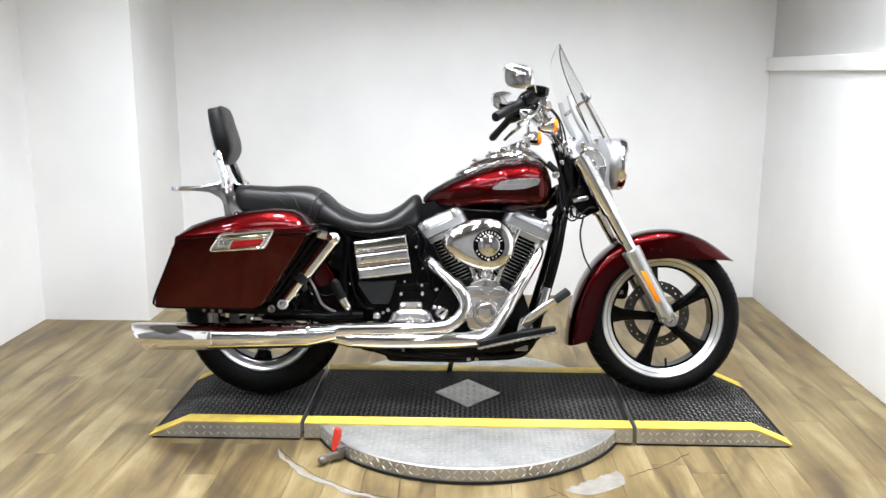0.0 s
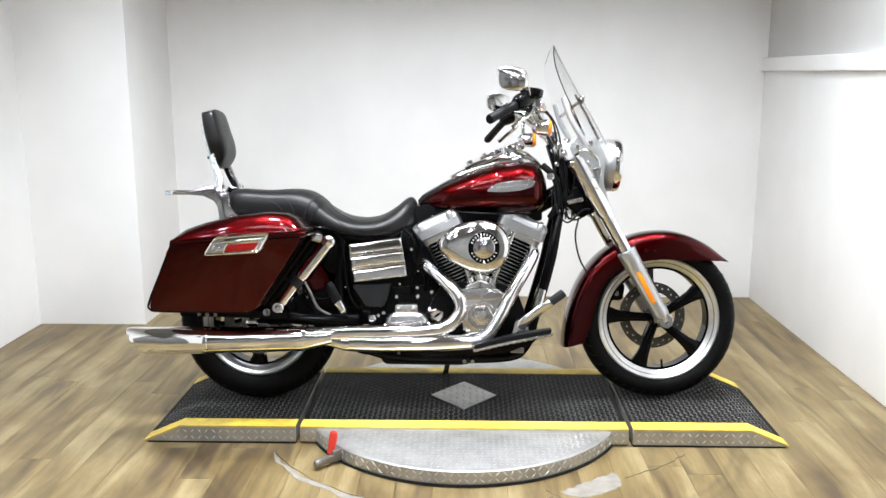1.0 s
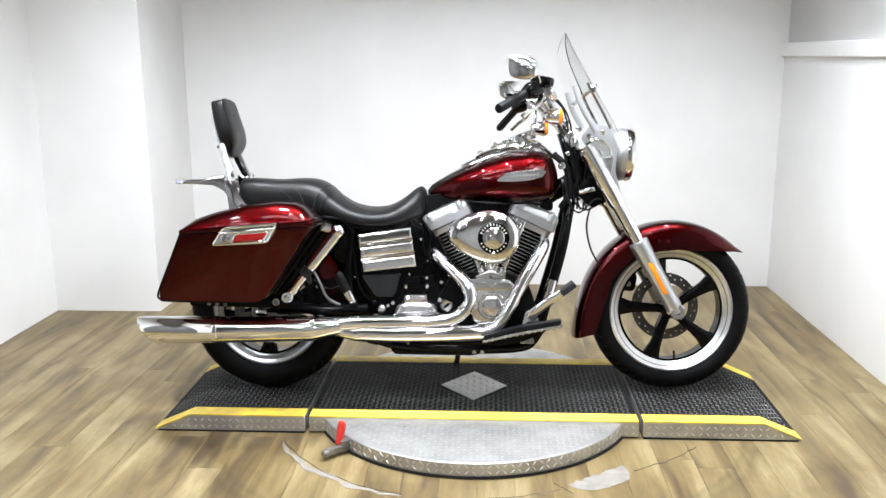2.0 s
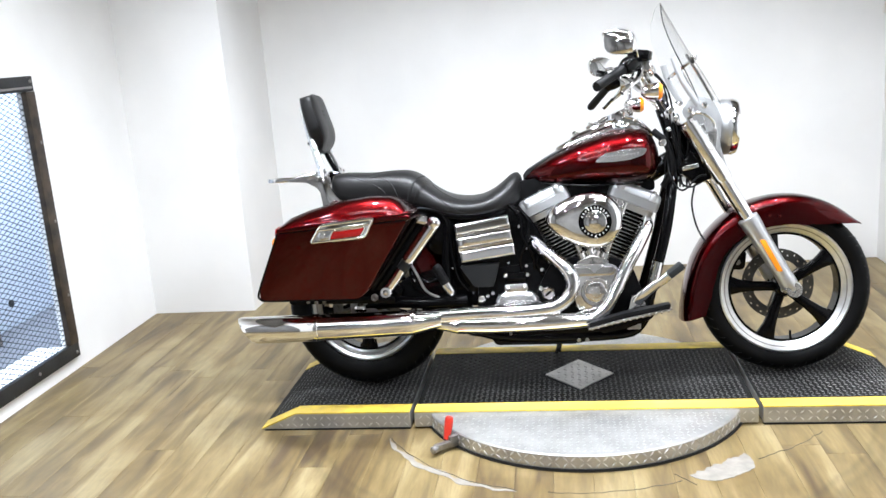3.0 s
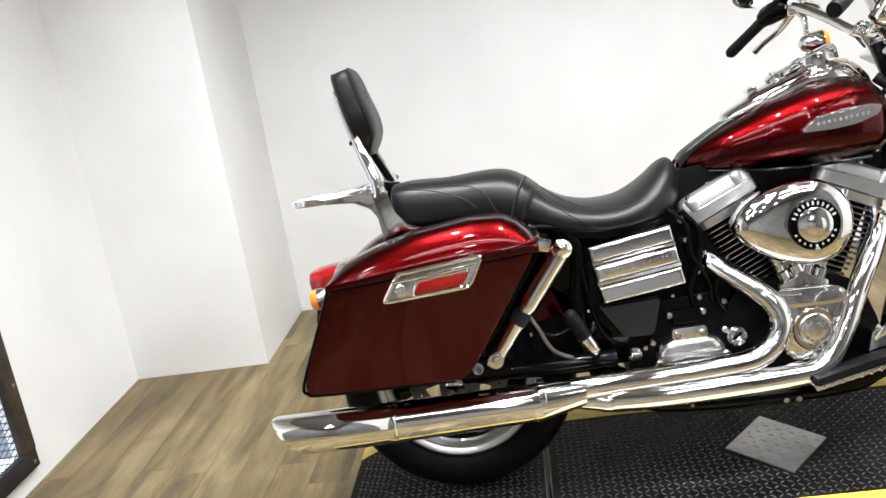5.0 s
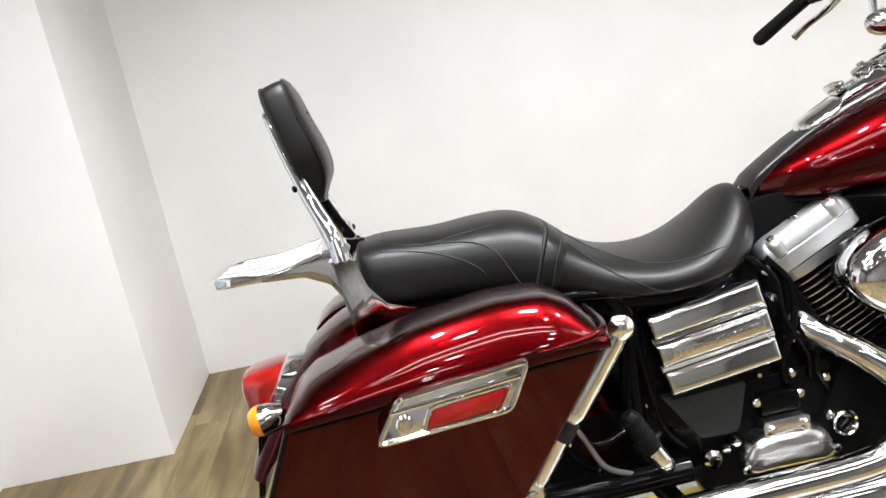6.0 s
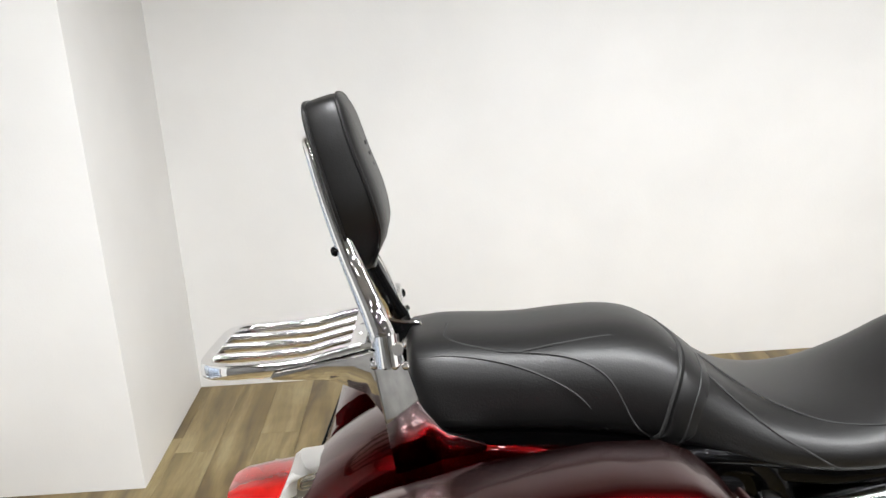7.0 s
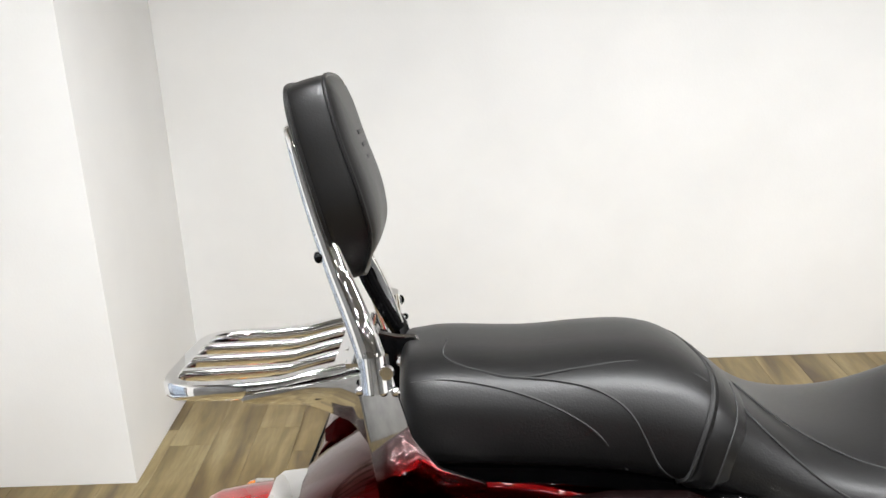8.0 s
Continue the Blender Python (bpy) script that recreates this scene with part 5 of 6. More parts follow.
for q in ((-0.66, 0.50), (-0.70, 0.455), (-0.62, 0.55)):
    part("bag_mount", lathe((q[0], -0.215, q[1]), (0, -1, 0), [(0, 0.009), (0.01, 0.009), (0.013, 0.005)], 14), M_BLACK, bag)
far_bag = mirrored(bag)
bag.location.z, far_bag.location.z = -0.012, -0.022

# tail
def tail_ring(x, w, h, z, rake):
    """One outline of the tail light, its top shifted forward by rake."""
    ring = []
    for k in range(32):
        a = 2 * math.pi * k / 32
        c, q = math.cos(a), math.sin(a)
        dz = h * math.copysign(abs(q) ** 0.62, q)
        ring.append((x + rake * dz, w * (1 + 1.1 * dz) * math.copysign(abs(c) ** 0.62, c), z + dz))
    return ring


tail = part("tail_light", loft([tail_ring(-1.094, 0.066, 0.052, 0.580, 0.62), tail_ring(-1.110, 0.065, 0.051, 0.578, 0.34), tail_ring(-1.130, 0.062, 0.047, 0.577, 0.0), tail_ring(-1.140, 0.056, 0.041, 0.577, -0.10), tail_ring(-1.146, 0.044, 0.031, 0.577, -0.10)]), M_REDLENS, bike, "red tail light lens")
part("tail_bezel", loft([tail_ring(-1.056, 0.064, 0.053, 0.583, 0.74), tail_ring(-1.064, 0.0775, 0.061, 0.582, 0.74), tail_ring(-1.093, 0.0760, 0.060, 0.581, 0.70), tail_ring(-1.098, 0.070, 0.055, 0.580, 0.66)]), M_CHROME, tail, "chrome tail light housing")
part("signal_bar", sweep([(-1.085, -0.15, 0.565), (-1.08, 0, 0.57), (-1.085, 0.15, 0.565)], 0.013, 12, 4), M_CHROME, bike, "chrome rear signal bar")
for sd in (-1, 1):
    s2 = part("turn_signal", lathe((-1.062, sd * 0.13, 0.567), (-1, 0, -0.1), [(0, 0.006), (0.006, 0.018), (0.025, 0.025), (0.046, 0.028)], 24), M_CHROME, bike, "chrome bullet turn signal")
    part("signal_lens", lathe((-1.107, sd * 0.13, 0.5625), (-1, 0, -0.1), [(0, 0.027), (0.010, 0.026), (0.020, 0.019), (0.023, 0)], 24), M_AMBER, s2, "amber lens")
part("plate_bracket", box((-1.135, 0.0, 0.47), (0.012, 0.18, 0.12), 0.004, rot=(0, 12, 0)), M_BLACK, bike, "black number plate bracket")

# exhaust
YM = -0.228
MUF = -0.005  # how far the silencer hangs below its nominal line
rings = []
for x, r, z, cut in ((-1.215, 0.030, 0.262, 1.0), (-1.217, 0.040, 0.263, 1.0), (-1.219, 0.0455, 0.264, 1.0), (-1.205, 0.0495, 0.264, 0.9), (-1.10, 0.0495, 0.264, 0), (-0.965, 0.0495, 0.265, 0), (-0.963, 0.051, 0.265, 0), (-0.945, 0.051, 0.265, 0), (-0.943, 0.049, 0.265, 0), (-0.62, 0.045, 0.270, 0), (-0.60, 0.046, 0.271, 0), (-0.585, 0.044, 0.272, 0), (-0.54, 0.037, 0.276, 0), (-0.49, 0.030, 0.281, 0)):
    rings.append([(x - cut * 0.65 * r * math.sin(a), YM + r * math.cos(a), z + MUF + r * math.sin(a)) for a in [2 * math.pi * k / 36 for k in range(36)]])
inner = [[(x - cut * 0.65 * r * math.sin(a), YM + r * math.cos(a), z + MUF + r * math.sin(a)) for a in [2 * math.pi * k / 36 for k in range(36)]] for x, r, z, cut in ((-1.10, 0.030, 0.262, 0), (-1.215, 0.030, 0.262, 1.0))]
muffler = part("muffler", loft(inner[:1] + [inner[1]] + rings[1:]), M_CHROME, bike, "long chrome slash-cut muffler")
part("muffler_clamp", lathe((-0.60, YM + 0.004, 0.271), (1, 0, 0.05), [(0, 0.046), (0.003, 0.049), (0.016, 0.048), (0.019, 0.044)], 30), M_CHROME, muffler)
part("exhaust_pipe", sweep([(-0.52, YM + 0.004, 0.283), (-0.40, -0.222, 0.286), (-0.25, -0.218, 0.288), (-0.13, -0.214, 0.292), (-0.075, -0.21, 0.303), (-0.035, -0.205, 0.333), (-0.016, -0.198, 0.375), (-0.028, -0.19, 0.42), (-0.075, -0.165, 0.468), (-0.14, -0.12, 0.518), (-0.16, -0.09, 0.535)], [0.028, 0.027, 0.027, 0.027, 0.027, 0.027, 0.026, 0.026, 0.025, 0.024, 0.024], 24, 6), M_CHROME, bike, "chrome rear header with heat shield")
pipe_b = part("exhaust_pipe", sweep([(-0.53, -0.225, 0.262), (-0.47, -0.222, 0.252), (-0.42, -0.22, 0.243), (-0.30, -0.218, 0.240), (-0.12, -0.214, 0.243), (0.00, -0.21, 0.247), (0.055, -0.205, 0.256), (0.097, -0.20, 0.288), (0.135, -0.19, 0.35), (0.175, -0.17, 0.425), (0.225, -0.145, 0.505), (0.262, -0.11, 0.562), (0.262, -0.08, 0.58)], [0.02, 0.024, 0.026, 0.026, 0.025, 0.025, 0.024, 0.025, 0.025, 0.025, 0.024, 0.022, 0.022], 24, 6), M_CHROME, bike, "chrome front header with heat shield")
part("heat_shield", sweep([(-0.43, -0.226, 0.250), (-0.30, -0.225, 0.246), (-0.10, -0.222, 0.248), (0.022, -0.217, 0.253)], [0.0285, 0.030, 0.030, 0.029], 24, 4), M_CHROME, pipe_b, "chrome heat shield sleeve")
part("shield_clamp", sweep([(-0.245, -0.222, 0.21), (-0.245, -0.25, 0.24)], 0.005, 8, 1), M_STEEL, pipe_b)

# engine
engine = part("crankcase", prism(rounded([(-0.13, 0.20), (-0.15, 0.34), (-0.09, 0.45), (0.0, 0.465), (0.06, 0.44), (0.12, 0.465), (0.20, 0.43), (0.24, 0.32), (0.22, 0.21)], 0.03), -0.125, 0.14, 0.01), M_WRINKLE, bike, "black V-twin crankcase")
part("oil_pan", prism(rounded([(-0.335, 0.215), (-0.310, 0.150), (-0.01, 0.146), (0.08, 0.165), (0.235, 0.19), (0.26, 0.25), (-0.2, 0.25)], 0.02), -0.12, 0.12, 0.008), M_BLACK, engine, "black oil pan")
for q in ((0.0, 0.163), (0.03, 0.163), (0.20, 0.21), (-0.38, 0.195)):
    part("sump_bolt", lathe((q[0], -0.12, q[1]), (0, -1, 0), [(0, 0.009), (0.006, 0.009), (0.009, 0.005)], 12), M_STEEL, engine)
cc = [(-0.030, 0.405), (-0.022, 0.443), (0.125, 0.443), (0.153, 0.420), (0.140, 0.370), (0.122, 0.312), (0.080, 0.276), (0.02, 0.272), (-0.005, 0.290), (-0.012, 0.340)]
cam = part("cam_cover", prism(rounded(cc, 0.02), -0.182, -0.12, 0.012, 3), M_CHROME, bike, "polished cam cover")
part("cover_disc", lathe((0.064, -0.18, 0.345), (0, -1, 0), [(0, 0.052), (0.007, 0.052), (0.010, 0.049), (0.010, 0.046), (0.006, 0.044), (0.006, 0.041), (0.012, 0.038), (0.014, 0.034)], 36), M_CHROME, cam, "ringed chrome timer cover")
part("cover_badge", lathe((0.064, -0.19, 0.345), (0, -1, 0), [(0, 0.034), (0.002, 0.034), (0.002, 0.018), (0.006, 0.016), (0.007, 0.0)], 32), M_ALU, cam, "dull silver round badge")
part("cover_step", prism(rounded([(-0.015, 0.408), (-0.012, 0.432), (0.045, 0.432), (0.062, 0.408), (0.085, 0.432), (0.128, 0.432), (0.138, 0.412), (0.125, 0.402), (0.0, 0.402)], 0.008), -0.190, -0.178, 0.004), M_CHROME2, cam)
for k in range(12):
    a = radians(20 + k * 28)
    part("letter_bar", box((0.064 + 0.026 * math.cos(a), -0.194, 0.345 + 0.026 * math.sin(a)), (0.009, 0.002, 0.005), 0.0005, rot=(0, -math.degrees(a) + 90, 0)), M_STEEL, cam)
for q in ((-0.012, 0.428), (0.132, 0.425), (0.118, 0.33), (0.0, 0.295), (0.06, 0.28), (0.095, 0.432)):
    part("cover_bolt", lathe((q[0], -0.181, q[1]), (0, -1, 0), [(0, 0.007), (0.005, 0.007), (0.007, 0.004)], 12), M_CHROME, cam)
VX = 0.06
for sd in (-1, 1):
    ax = Vector((sd * math.sin(radians(24)), 0, math.cos(radians(24))))
    side = Vector((ax.z, 0, -ax.x))
    base = Vector((VX + sd * 0.060, 0, 0.435))

    def rect(d, lx, ly, n=32, p=0.5):
        out = []
        for k in range(n):
            a = 2 * math.pi * k / n
            c, s = math.cos(a), math.sin(a)
            out.append(tuple(base + ax * d + side * (lx * math.copysign(abs(c) ** p, c)) + Vector((0, ly * math.copysign(abs(s) ** p, s), 0))))
        return out

    cyl = part("cylinder", loft([rect(0, 0.058, 0.075), rect(0.205, 0.062, 0.078)]), M_BLACK, bike, "black finned cylinder")
    for k in range(13):
        d = 0.028 + k * 0.0135
        lx, ly = 0.064 + 0.020 * min(1, k / 7), 0.084 + 0.012 * min(1, k / 7)
        part("fin", loft([rect(d, lx, ly), rect(d + 0.0012, lx + 0.002, ly + 0.002), rect(d + 0.0042, lx + 0.002, ly + 0.002), rect(d + 0.0054, lx, ly)]), M_WRINKLE, cyl)
        part("fin_edge", loft([rect(d + 0.0018, lx + 0.0026, ly + 0.0026), rect(d + 0.0036, lx + 0.0026, ly + 0.0026)]), M_ALU, cyl, "bare machined fin edge")
    part("head_gasket", loft([rect(0.205, 0.088, 0.098), rect(0.226, 0.092, 0.10)]), M_SATIN, cyl)
    lay = [(0.228, 0.092, 0.100), (0.231, 0.096, 0.104), (0.2585, 0.096, 0.104), (0.260, 0.0945, 0.1025), (0.2615, 0.0945, 0.1025), (0.263, 0.096, 0.104), (0.278, 0.094, 0.102), (0.287, 0.089, 0.097), (0.293, 0.080, 0.088), (0.2955, 0.066, 0.074), (0.296, 0.03, 0.04)]
    rk = part("rocker_cover", loft([rect(d, a, b, 64, 0.22) for d, a, b in lay]), M_SATIN, bike, "satin silver rocker cover", 30)
    for u in (-0.060, 0.060):
        part("cover_boss", lathe(tuple(base + ax * 0.262 + side * u + Vector((0, -0.092, 0))), tuple(ax), [(0, 0.016), (0.018, 0.016), (0.026, 0.0145), (0.030, 0.010), (0.031, 0.0)], 20), M_SATIN, rk)
        part("cover_bolt", lathe(tuple(base + ax * 0.291 + side * u + Vector((0, -0.092, 0))), tuple(ax), [(0, 0.008), (0.006, 0.008), (0.008, 0.005), (0.008, 0.0)], 14), M_CHROME, rk)
    part("cover_bolt", lathe(tuple(base + ax * 0.290 + Vector((0, -0.075, 0))), tuple(ax), [(0, 0.009), (0.009, 0.009), (0.012, 0.006), (0.012, 0.0)], 14), M_CHROME, rk)
    for u in (-0.012, 0.022):
        p0 = base + ax * 0.01 + side * (u - sd * 0.045) + Vector((0, -0.128, 0))
        p1 = base + ax * 0.225 + side * (u - sd * 0.05) + Vector((0, -0.116, 0))
        part("pushrod_tube", sweep([tuple(p0), tuple(p0.lerp(p1, 0.1)), tuple(p0.lerp(p1, 0.12)), tuple(p1)], [0.016, 0.016, 0.0115, 0.0115], 14, 1), M_CHROME, cyl, "chrome pushrod tube")
    lb_ = base + ax * 0.012 + Vector((-sd * 0.045, -0.13, 0))
    part("lifter_block", box(tuple(lb_), (0.07, 0.05, 0.04), 0.008, rot=(0, sd * 24, 0)), M_CHROME2, cyl)

# air cleaner
air_pts = []
for k in range(48):
    a = 2 * math.pi * k / 48
    c, s = math.cos(a), math.sin(a)
    r = 0.100
    x = 0.068 + r * c
    z = 0.598 + r * s
    if c < 0:
        f = -c
        x = 0.068 - 0.172 * f ** 1.0
        z = 0.598 + r * math.copysign(abs(s) ** 1.15, s) * (1 - 0.10 * f) + 0.010 * f
    air_pts.append((x, z))
acx, acz = 0.055, 0.600


def air_ring(y, s):
    return [(acx + (x - acx) * s, y, acz + (z - acz) * s) for x, z in air_pts]


air = part("air_cleaner", loft([air_ring(-0.125, 0.90), air_ring(-0.15, 0.97), air_ring(-0.165, 1.0), air_ring(-0.195, 1.0), air_ring(-0.212, 0.97), air_ring(-0.222, 0.90), air_ring(-0.228, 0.78), air_ring(-0.231, 0.6), air_ring(-0.232, 0.3)]), M_CHROME, bike, "teardrop chrome air cleaner cover", 60)
part("badge_ring", lathe((0.069, -0.226, 0.597), (0, -1, 0), [(0, 0.058), (0.010, 0.058), (0.013, 0.055), (0.009, 0.053), (0.009, 0.043), (0.013, 0.041), (0.013, 0.0)], 40), M_BLACK, air, "black badge ring")
part("badge_centre", lathe((0.069, -0.236, 0.597), (0, -1, 0), [(0, 0.040), (0.005, 0.0395), (0.007, 0.036), (0.0075, 0.026), (0.009, 0.020), (0.0115, 0.014), (0.012, 0.0)], 36), M_CHROME, air, "domed chrome badge centre")
for k in range(20):
    a = radians(22 + k * 13.6 if k < 11 else 205 + (k - 11) * 16.5)
    tall = 0.0085 if k < 11 else 0.0055
    part("letter_bar", box((0.069 + 0.048 * math.cos(a), -0.2362, 0.597 + 0.048 * math.sin(a)), (0.0042, 0.002, tall), 0.0005, rot=(0, 90 - math.degrees(a), 0)), M_SILVER, air)
part("badge_screw", lathe((0.069, -0.232, 0.541), (0, -1, 0), [(0, 0.006), (0.006, 0.006), (0.008, 0.003)], 12), M_CHROME, air)
part("air_backplate", loft([air_ring(-0.118, 0.86), air_ring(-0.128, 0.93), air_ring(-0.132, 0.90)]), M_BLACK, air)

# battery cover, side cover, transmission
def quad(f0, f1, g0=0.0, g1=1.0):
    a, b, c, d = [Vector(p) for p in ((-0.437, 0.607), (-0.238, 0.633), (-0.215, 0.487), (-0.415, 0.463))]
    def at(g, f):
        return tuple((a.lerp(d, f)).lerp(b.lerp(c, f), g))
    return [at(g0, f0), at(g1, f0), at(g1, f1), at(g0, f1)]


battery = part("battery_cover", prism(rounded(quad(0.02, 0.98), 0.012), -0.155, -0.03, 0.004), M_CHROME, bike, "ribbed chrome battery cover")
for f0, f1, yy, tilt in ((0.0, 0.285, -0.174, -0.005), (0.345, 0.625, -0.177, -0.002), (0.685, 1.0, -0.174, -0.003)):
    rib = []
    for k in range(17):
        f = k / 16
        edge = abs(2 * f - 1)
        dy = 0.010 * edge ** 7 + (0.010 if k in (0, 16) else 0.0)
        ff_ = f0 + (f1 - f0) * f
        row = []
        for g, ey in ((0.0, 0.022), (0.003, 0.007), (0.012, 0.002), (0.03, 0.0), (0.06, 0.0), (0.5, -0.0008), (0.94, 0.0), (0.97, 0.0), (0.988, 0.002), (0.997, 0.007), (1.0, 0.022)):
            p = quad(ff_, ff_, g, g)[0]
            row.append((p[0], yy + max(dy, ey) + tilt * (f - 0.5), p[1]))
        rib.append(row)
    part("cover_rib", loft(rib, cap=False, around=False), M_CHROME, battery, "raised flat chrome band", 60)
for f0 in (0.300, 0.328, 0.640, 0.668):
    part("cover_bead", sweep([(quad(f0, f0, g, g)[0][0], -0.166, quad(f0, f0, g, g)[0][1]) for g in (0.0, 0.5, 1.0)], 0.0026, 8, 2), M_CHROME, battery)
part("script_panel", prism(rounded(quad(0.40, 0.57, 0.10, 0.92), 0.010), -0.182, -0.172, 0.0025), M_CHROME, battery)
for k in range(15):
    g = 0.14 + k * 0.0515
    if k == 6:
        continue
    p = quad(0.485, 0.485, g, g)[0]
    part("letter_bar", box((p[0], -0.183, p[1]), (0.0055, 0.0012, 0.009), 0.0004, rot=(0, -7, 0)), M_CHROME2, battery)
part("electric_panel", prism(rounded([(-0.424, 0.452), (-0.278, 0.458), (-0.298, 0.388), (-0.306, 0.372), (-0.372, 0.374)], 0.008), -0.152, -0.06, 0.005), M_GREYPL, bike, "charcoal plastic side cover")
gear = part("transmission", prism(rounded([(-0.37, 0.25), (-0.36, 0.39), (-0.28, 0.44), (-0.14, 0.45), (-0.08, 0.38), (-0.07, 0.26)], 0.02), -0.115, 0.12, 0.01), M_WRINKLE, bike, "black transmission case")
dome = [(-0.302, 0.288), (-0.302, 0.318), (-0.288, 0.344), (-0.262, 0.357), (-0.18, 0.358), (-0.150, 0.346), (-0.135, 0.320), (-0.132, 0.288)]
dr = rounded(dome, 0.012)
dcx, dcz = -0.217, 0.315
part("clutch_cover", loft([[(dcx + (x - dcx) * s, y, dcz + (z - dcz) * s) for x, z in dr] for y, s in ((-0.11, 1.0), (-0.140, 1.0), (-0.152, 0.95), (-0.160, 0.84), (-0.164, 0.6), (-0.165, 0.2))]), M_ALU, gear, "domed polished clutch cover", 60)
part("cover_plate", prism(rounded([(-0.262, 0.352), (-0.262, 0.380), (-0.178, 0.381), (-0.178, 0.352)], 0.010), -0.160, -0.12, 0.005), M_ALU, gear)
part("starter_box", box((-0.218, -0.125, 0.402), (0.072, 0.03, 0.036), 0.005), M_BLACK, gear)
for q in ((-0.258, 0.408, 0.0), (-0.178, 0.409, 0.0), (-0.25, 0.366, -0.03), (-0.19, 0.367, -0.03), (-0.300, 0.300, -0.02), (-0.136, 0.305, -0.02), (-0.13, 0.358, 0.0), (-0.18, 0.44, 0.02)):
    part("case_bolt", lathe((q[0], -0.128 + q[2], q[1]), (0, -1, 0), [(-0.01, 0.0085), (0.008, 0.0085), (0.011, 0.005)], 14), M_CHROME, gear)
part("filler_plug", lathe((-0.104, -0.115, 0.338), (0, -1, 0), [(0, 0.024), (0.022, 0.024), (0.025, 0.021), (0.022, 0.018), (0.020, 0.0)], 28), M_CHROME, gear, "chrome filler plug")
part("plug_slot", box((-0.104, -0.137, 0.338), (0.028, 0.004, 0.009), 0.002, rot=(0, -35, 0)), M_BLACK, gear)
for q, r in (((-0.352, 0.325), 0.017), ((-0.326, 0.338), 0.009), ((-0.307, 0.348), 0.010)):
    part("linkage_knob", lathe((q[0], -0.12, q[1]), (0, -1, 0), [(0, r), (0.018, r), (0.024, r * 0.6)], 16), M_CHROME, gear)

part("oil_tank", prism(rounded([(-0.47, 0.30), (-0.475, 0.62), (-0.40, 0.655), (-0.22, 0.665), (-0.16, 0.62), (-0.10, 0.50), (-0.07, 0.44), (-0.08, 0.30)], 0.025), -0.112, 0.12, 0.012), M_BLACK, bike, "gloss black oil tank and battery tray")
for pts, r in (([(-0.20, -0.118, 0.655), (-0.165, -0.13, 0.60), (-0.175, -0.135, 0.53), (-0.20, -0.13, 0.47), (-0.195, -0.12, 0.42)], 0.007),
               ([(-0.235, -0.12, 0.665), (-0.195, -0.135, 0.62), (-0.190, -0.14, 0.55), (-0.155, -0.13, 0.48), (-0.15, -0.12, 0.43)], 0.0055),
               ([(-0.10, -0.12, 0.53), (-0.125, -0.13, 0.50), (-0.14, -0.13, 0.45), (-0.12, -0.12, 0.40)], 0.006),
               ([(-0.46, -0.14, 0.60), (-0.452, -0.15, 0.53), (-0.445, -0.15, 0.46), (-0.43, -0.145, 0.40), (-0.40, -0.14, 0.36)], 0.006),
               ([(-0.62, -0.14, 0.47), (-0.58, -0.15, 0.42), (-0.545, -0.15, 0.40), (-0.50, -0.14, 0.41)], 0.005),
               ([(-0.64, -0.13, 0.52), (-0.615, -0.14, 0.46), (-0.60, -0.14, 0.39), (-0.56, -0.14, 0.35)], 0.0045)):
    part("hose", sweep(pts, r, 10, 5), M_BLACK, bike, "gloss black hose")
for q, r in (((-0.205, 0.635), 0.009), ((-0.200, 0.585), 0.008), ((-0.178, 0.505), 0.007), ((-0.125, 0.425), 0.009), ((-0.245, 0.455), 0.006), ((-0.455, 0.505), 0.007), ((-0.45, 0.445), 0.007), ((-0.44, 0.415), 0.006), ((-0.55, 0.345), 0.007), ((-0.60, 0.405), 0.008)):
    part("tank_bolt", lathe((q[0], -0.118, q[1]), (0, -1, 0), [(-0.01, r), (0.010, r), (0.014, r * 0.6), (0.014, 0.0)], 12), M_CHROME, bike)
# frame
frame_ = part("frame_tube", sweep([(0.375, -0.03, 0.76), (0.352, -0.085, 0.66), (0.326, -0.10, 0.53), (0.268, -0.11, 0.33), (0.23, -0.11, 0.215), (0.14, -0.11, 0.175), (-0.2, -0.11, 0.175), (-0.38, -0.12, 0.215), (-0.46, -0.13, 0.32), (-0.475, -0.13, 0.45), (-0.46, -0.13, 0.60), (-0.50, -0.135, 0.665)], 0.0195, 16, 5), M_BLACK, bike, "gloss black frame tube")
mirrored(frame_)
# Added chrome sleeve stands in for a reflection on the gloss black tube.
part("downtube_bright", sweep([(0.296, -0.111, 0.432), (0.268, -0.121, 0.335)], 0.0205, 16, 1), M_CHROME, frame_, "chrome sleeve standing in for a reflection on the down tube")
part("backbone", sweep([(0.38, 0, 0.80), (0.2, 0, 0.715), (-0.12, 0, 0.695), (-0.25, 0, 0.650), (-0.45, 0, 0.62)], 0.035, 16, 5), M_BLACK, bike, "black frame backbone")
part("strut_cover", prism(rounded([(-0.44, 0.66), (-0.62, 0.665), (-0.57, 0.57), (-0.52, 0.50), (-0.44, 0.48)], 0.02), -0.125, 0.125, 0.008), M_BLACK, bike, "black panel under the seat")
part("belt_guard", prism(rounded([(-0.44, 0.30), (-0.44, 0.40), (-0.52, 0.45), (-0.62, 0.42), (-0.70, 0.37), (-0.72, 0.30)], 0.02), -0.112, -0.100, 0.004), M_WRINKLE, bike, "black inner guard beside the wheel")
part("tank_cradle", prism(rounded([(-0.215, 0.655), (-0.195, 0.745), (-0.12, 0.755), (-0.02, 0.735), (0.30, 0.725), (0.30, 0.69), (0.0, 0.66)], 0.012), -0.062, 0.062, 0.006), M_WRINKLE, bike, "black tray under the tank")
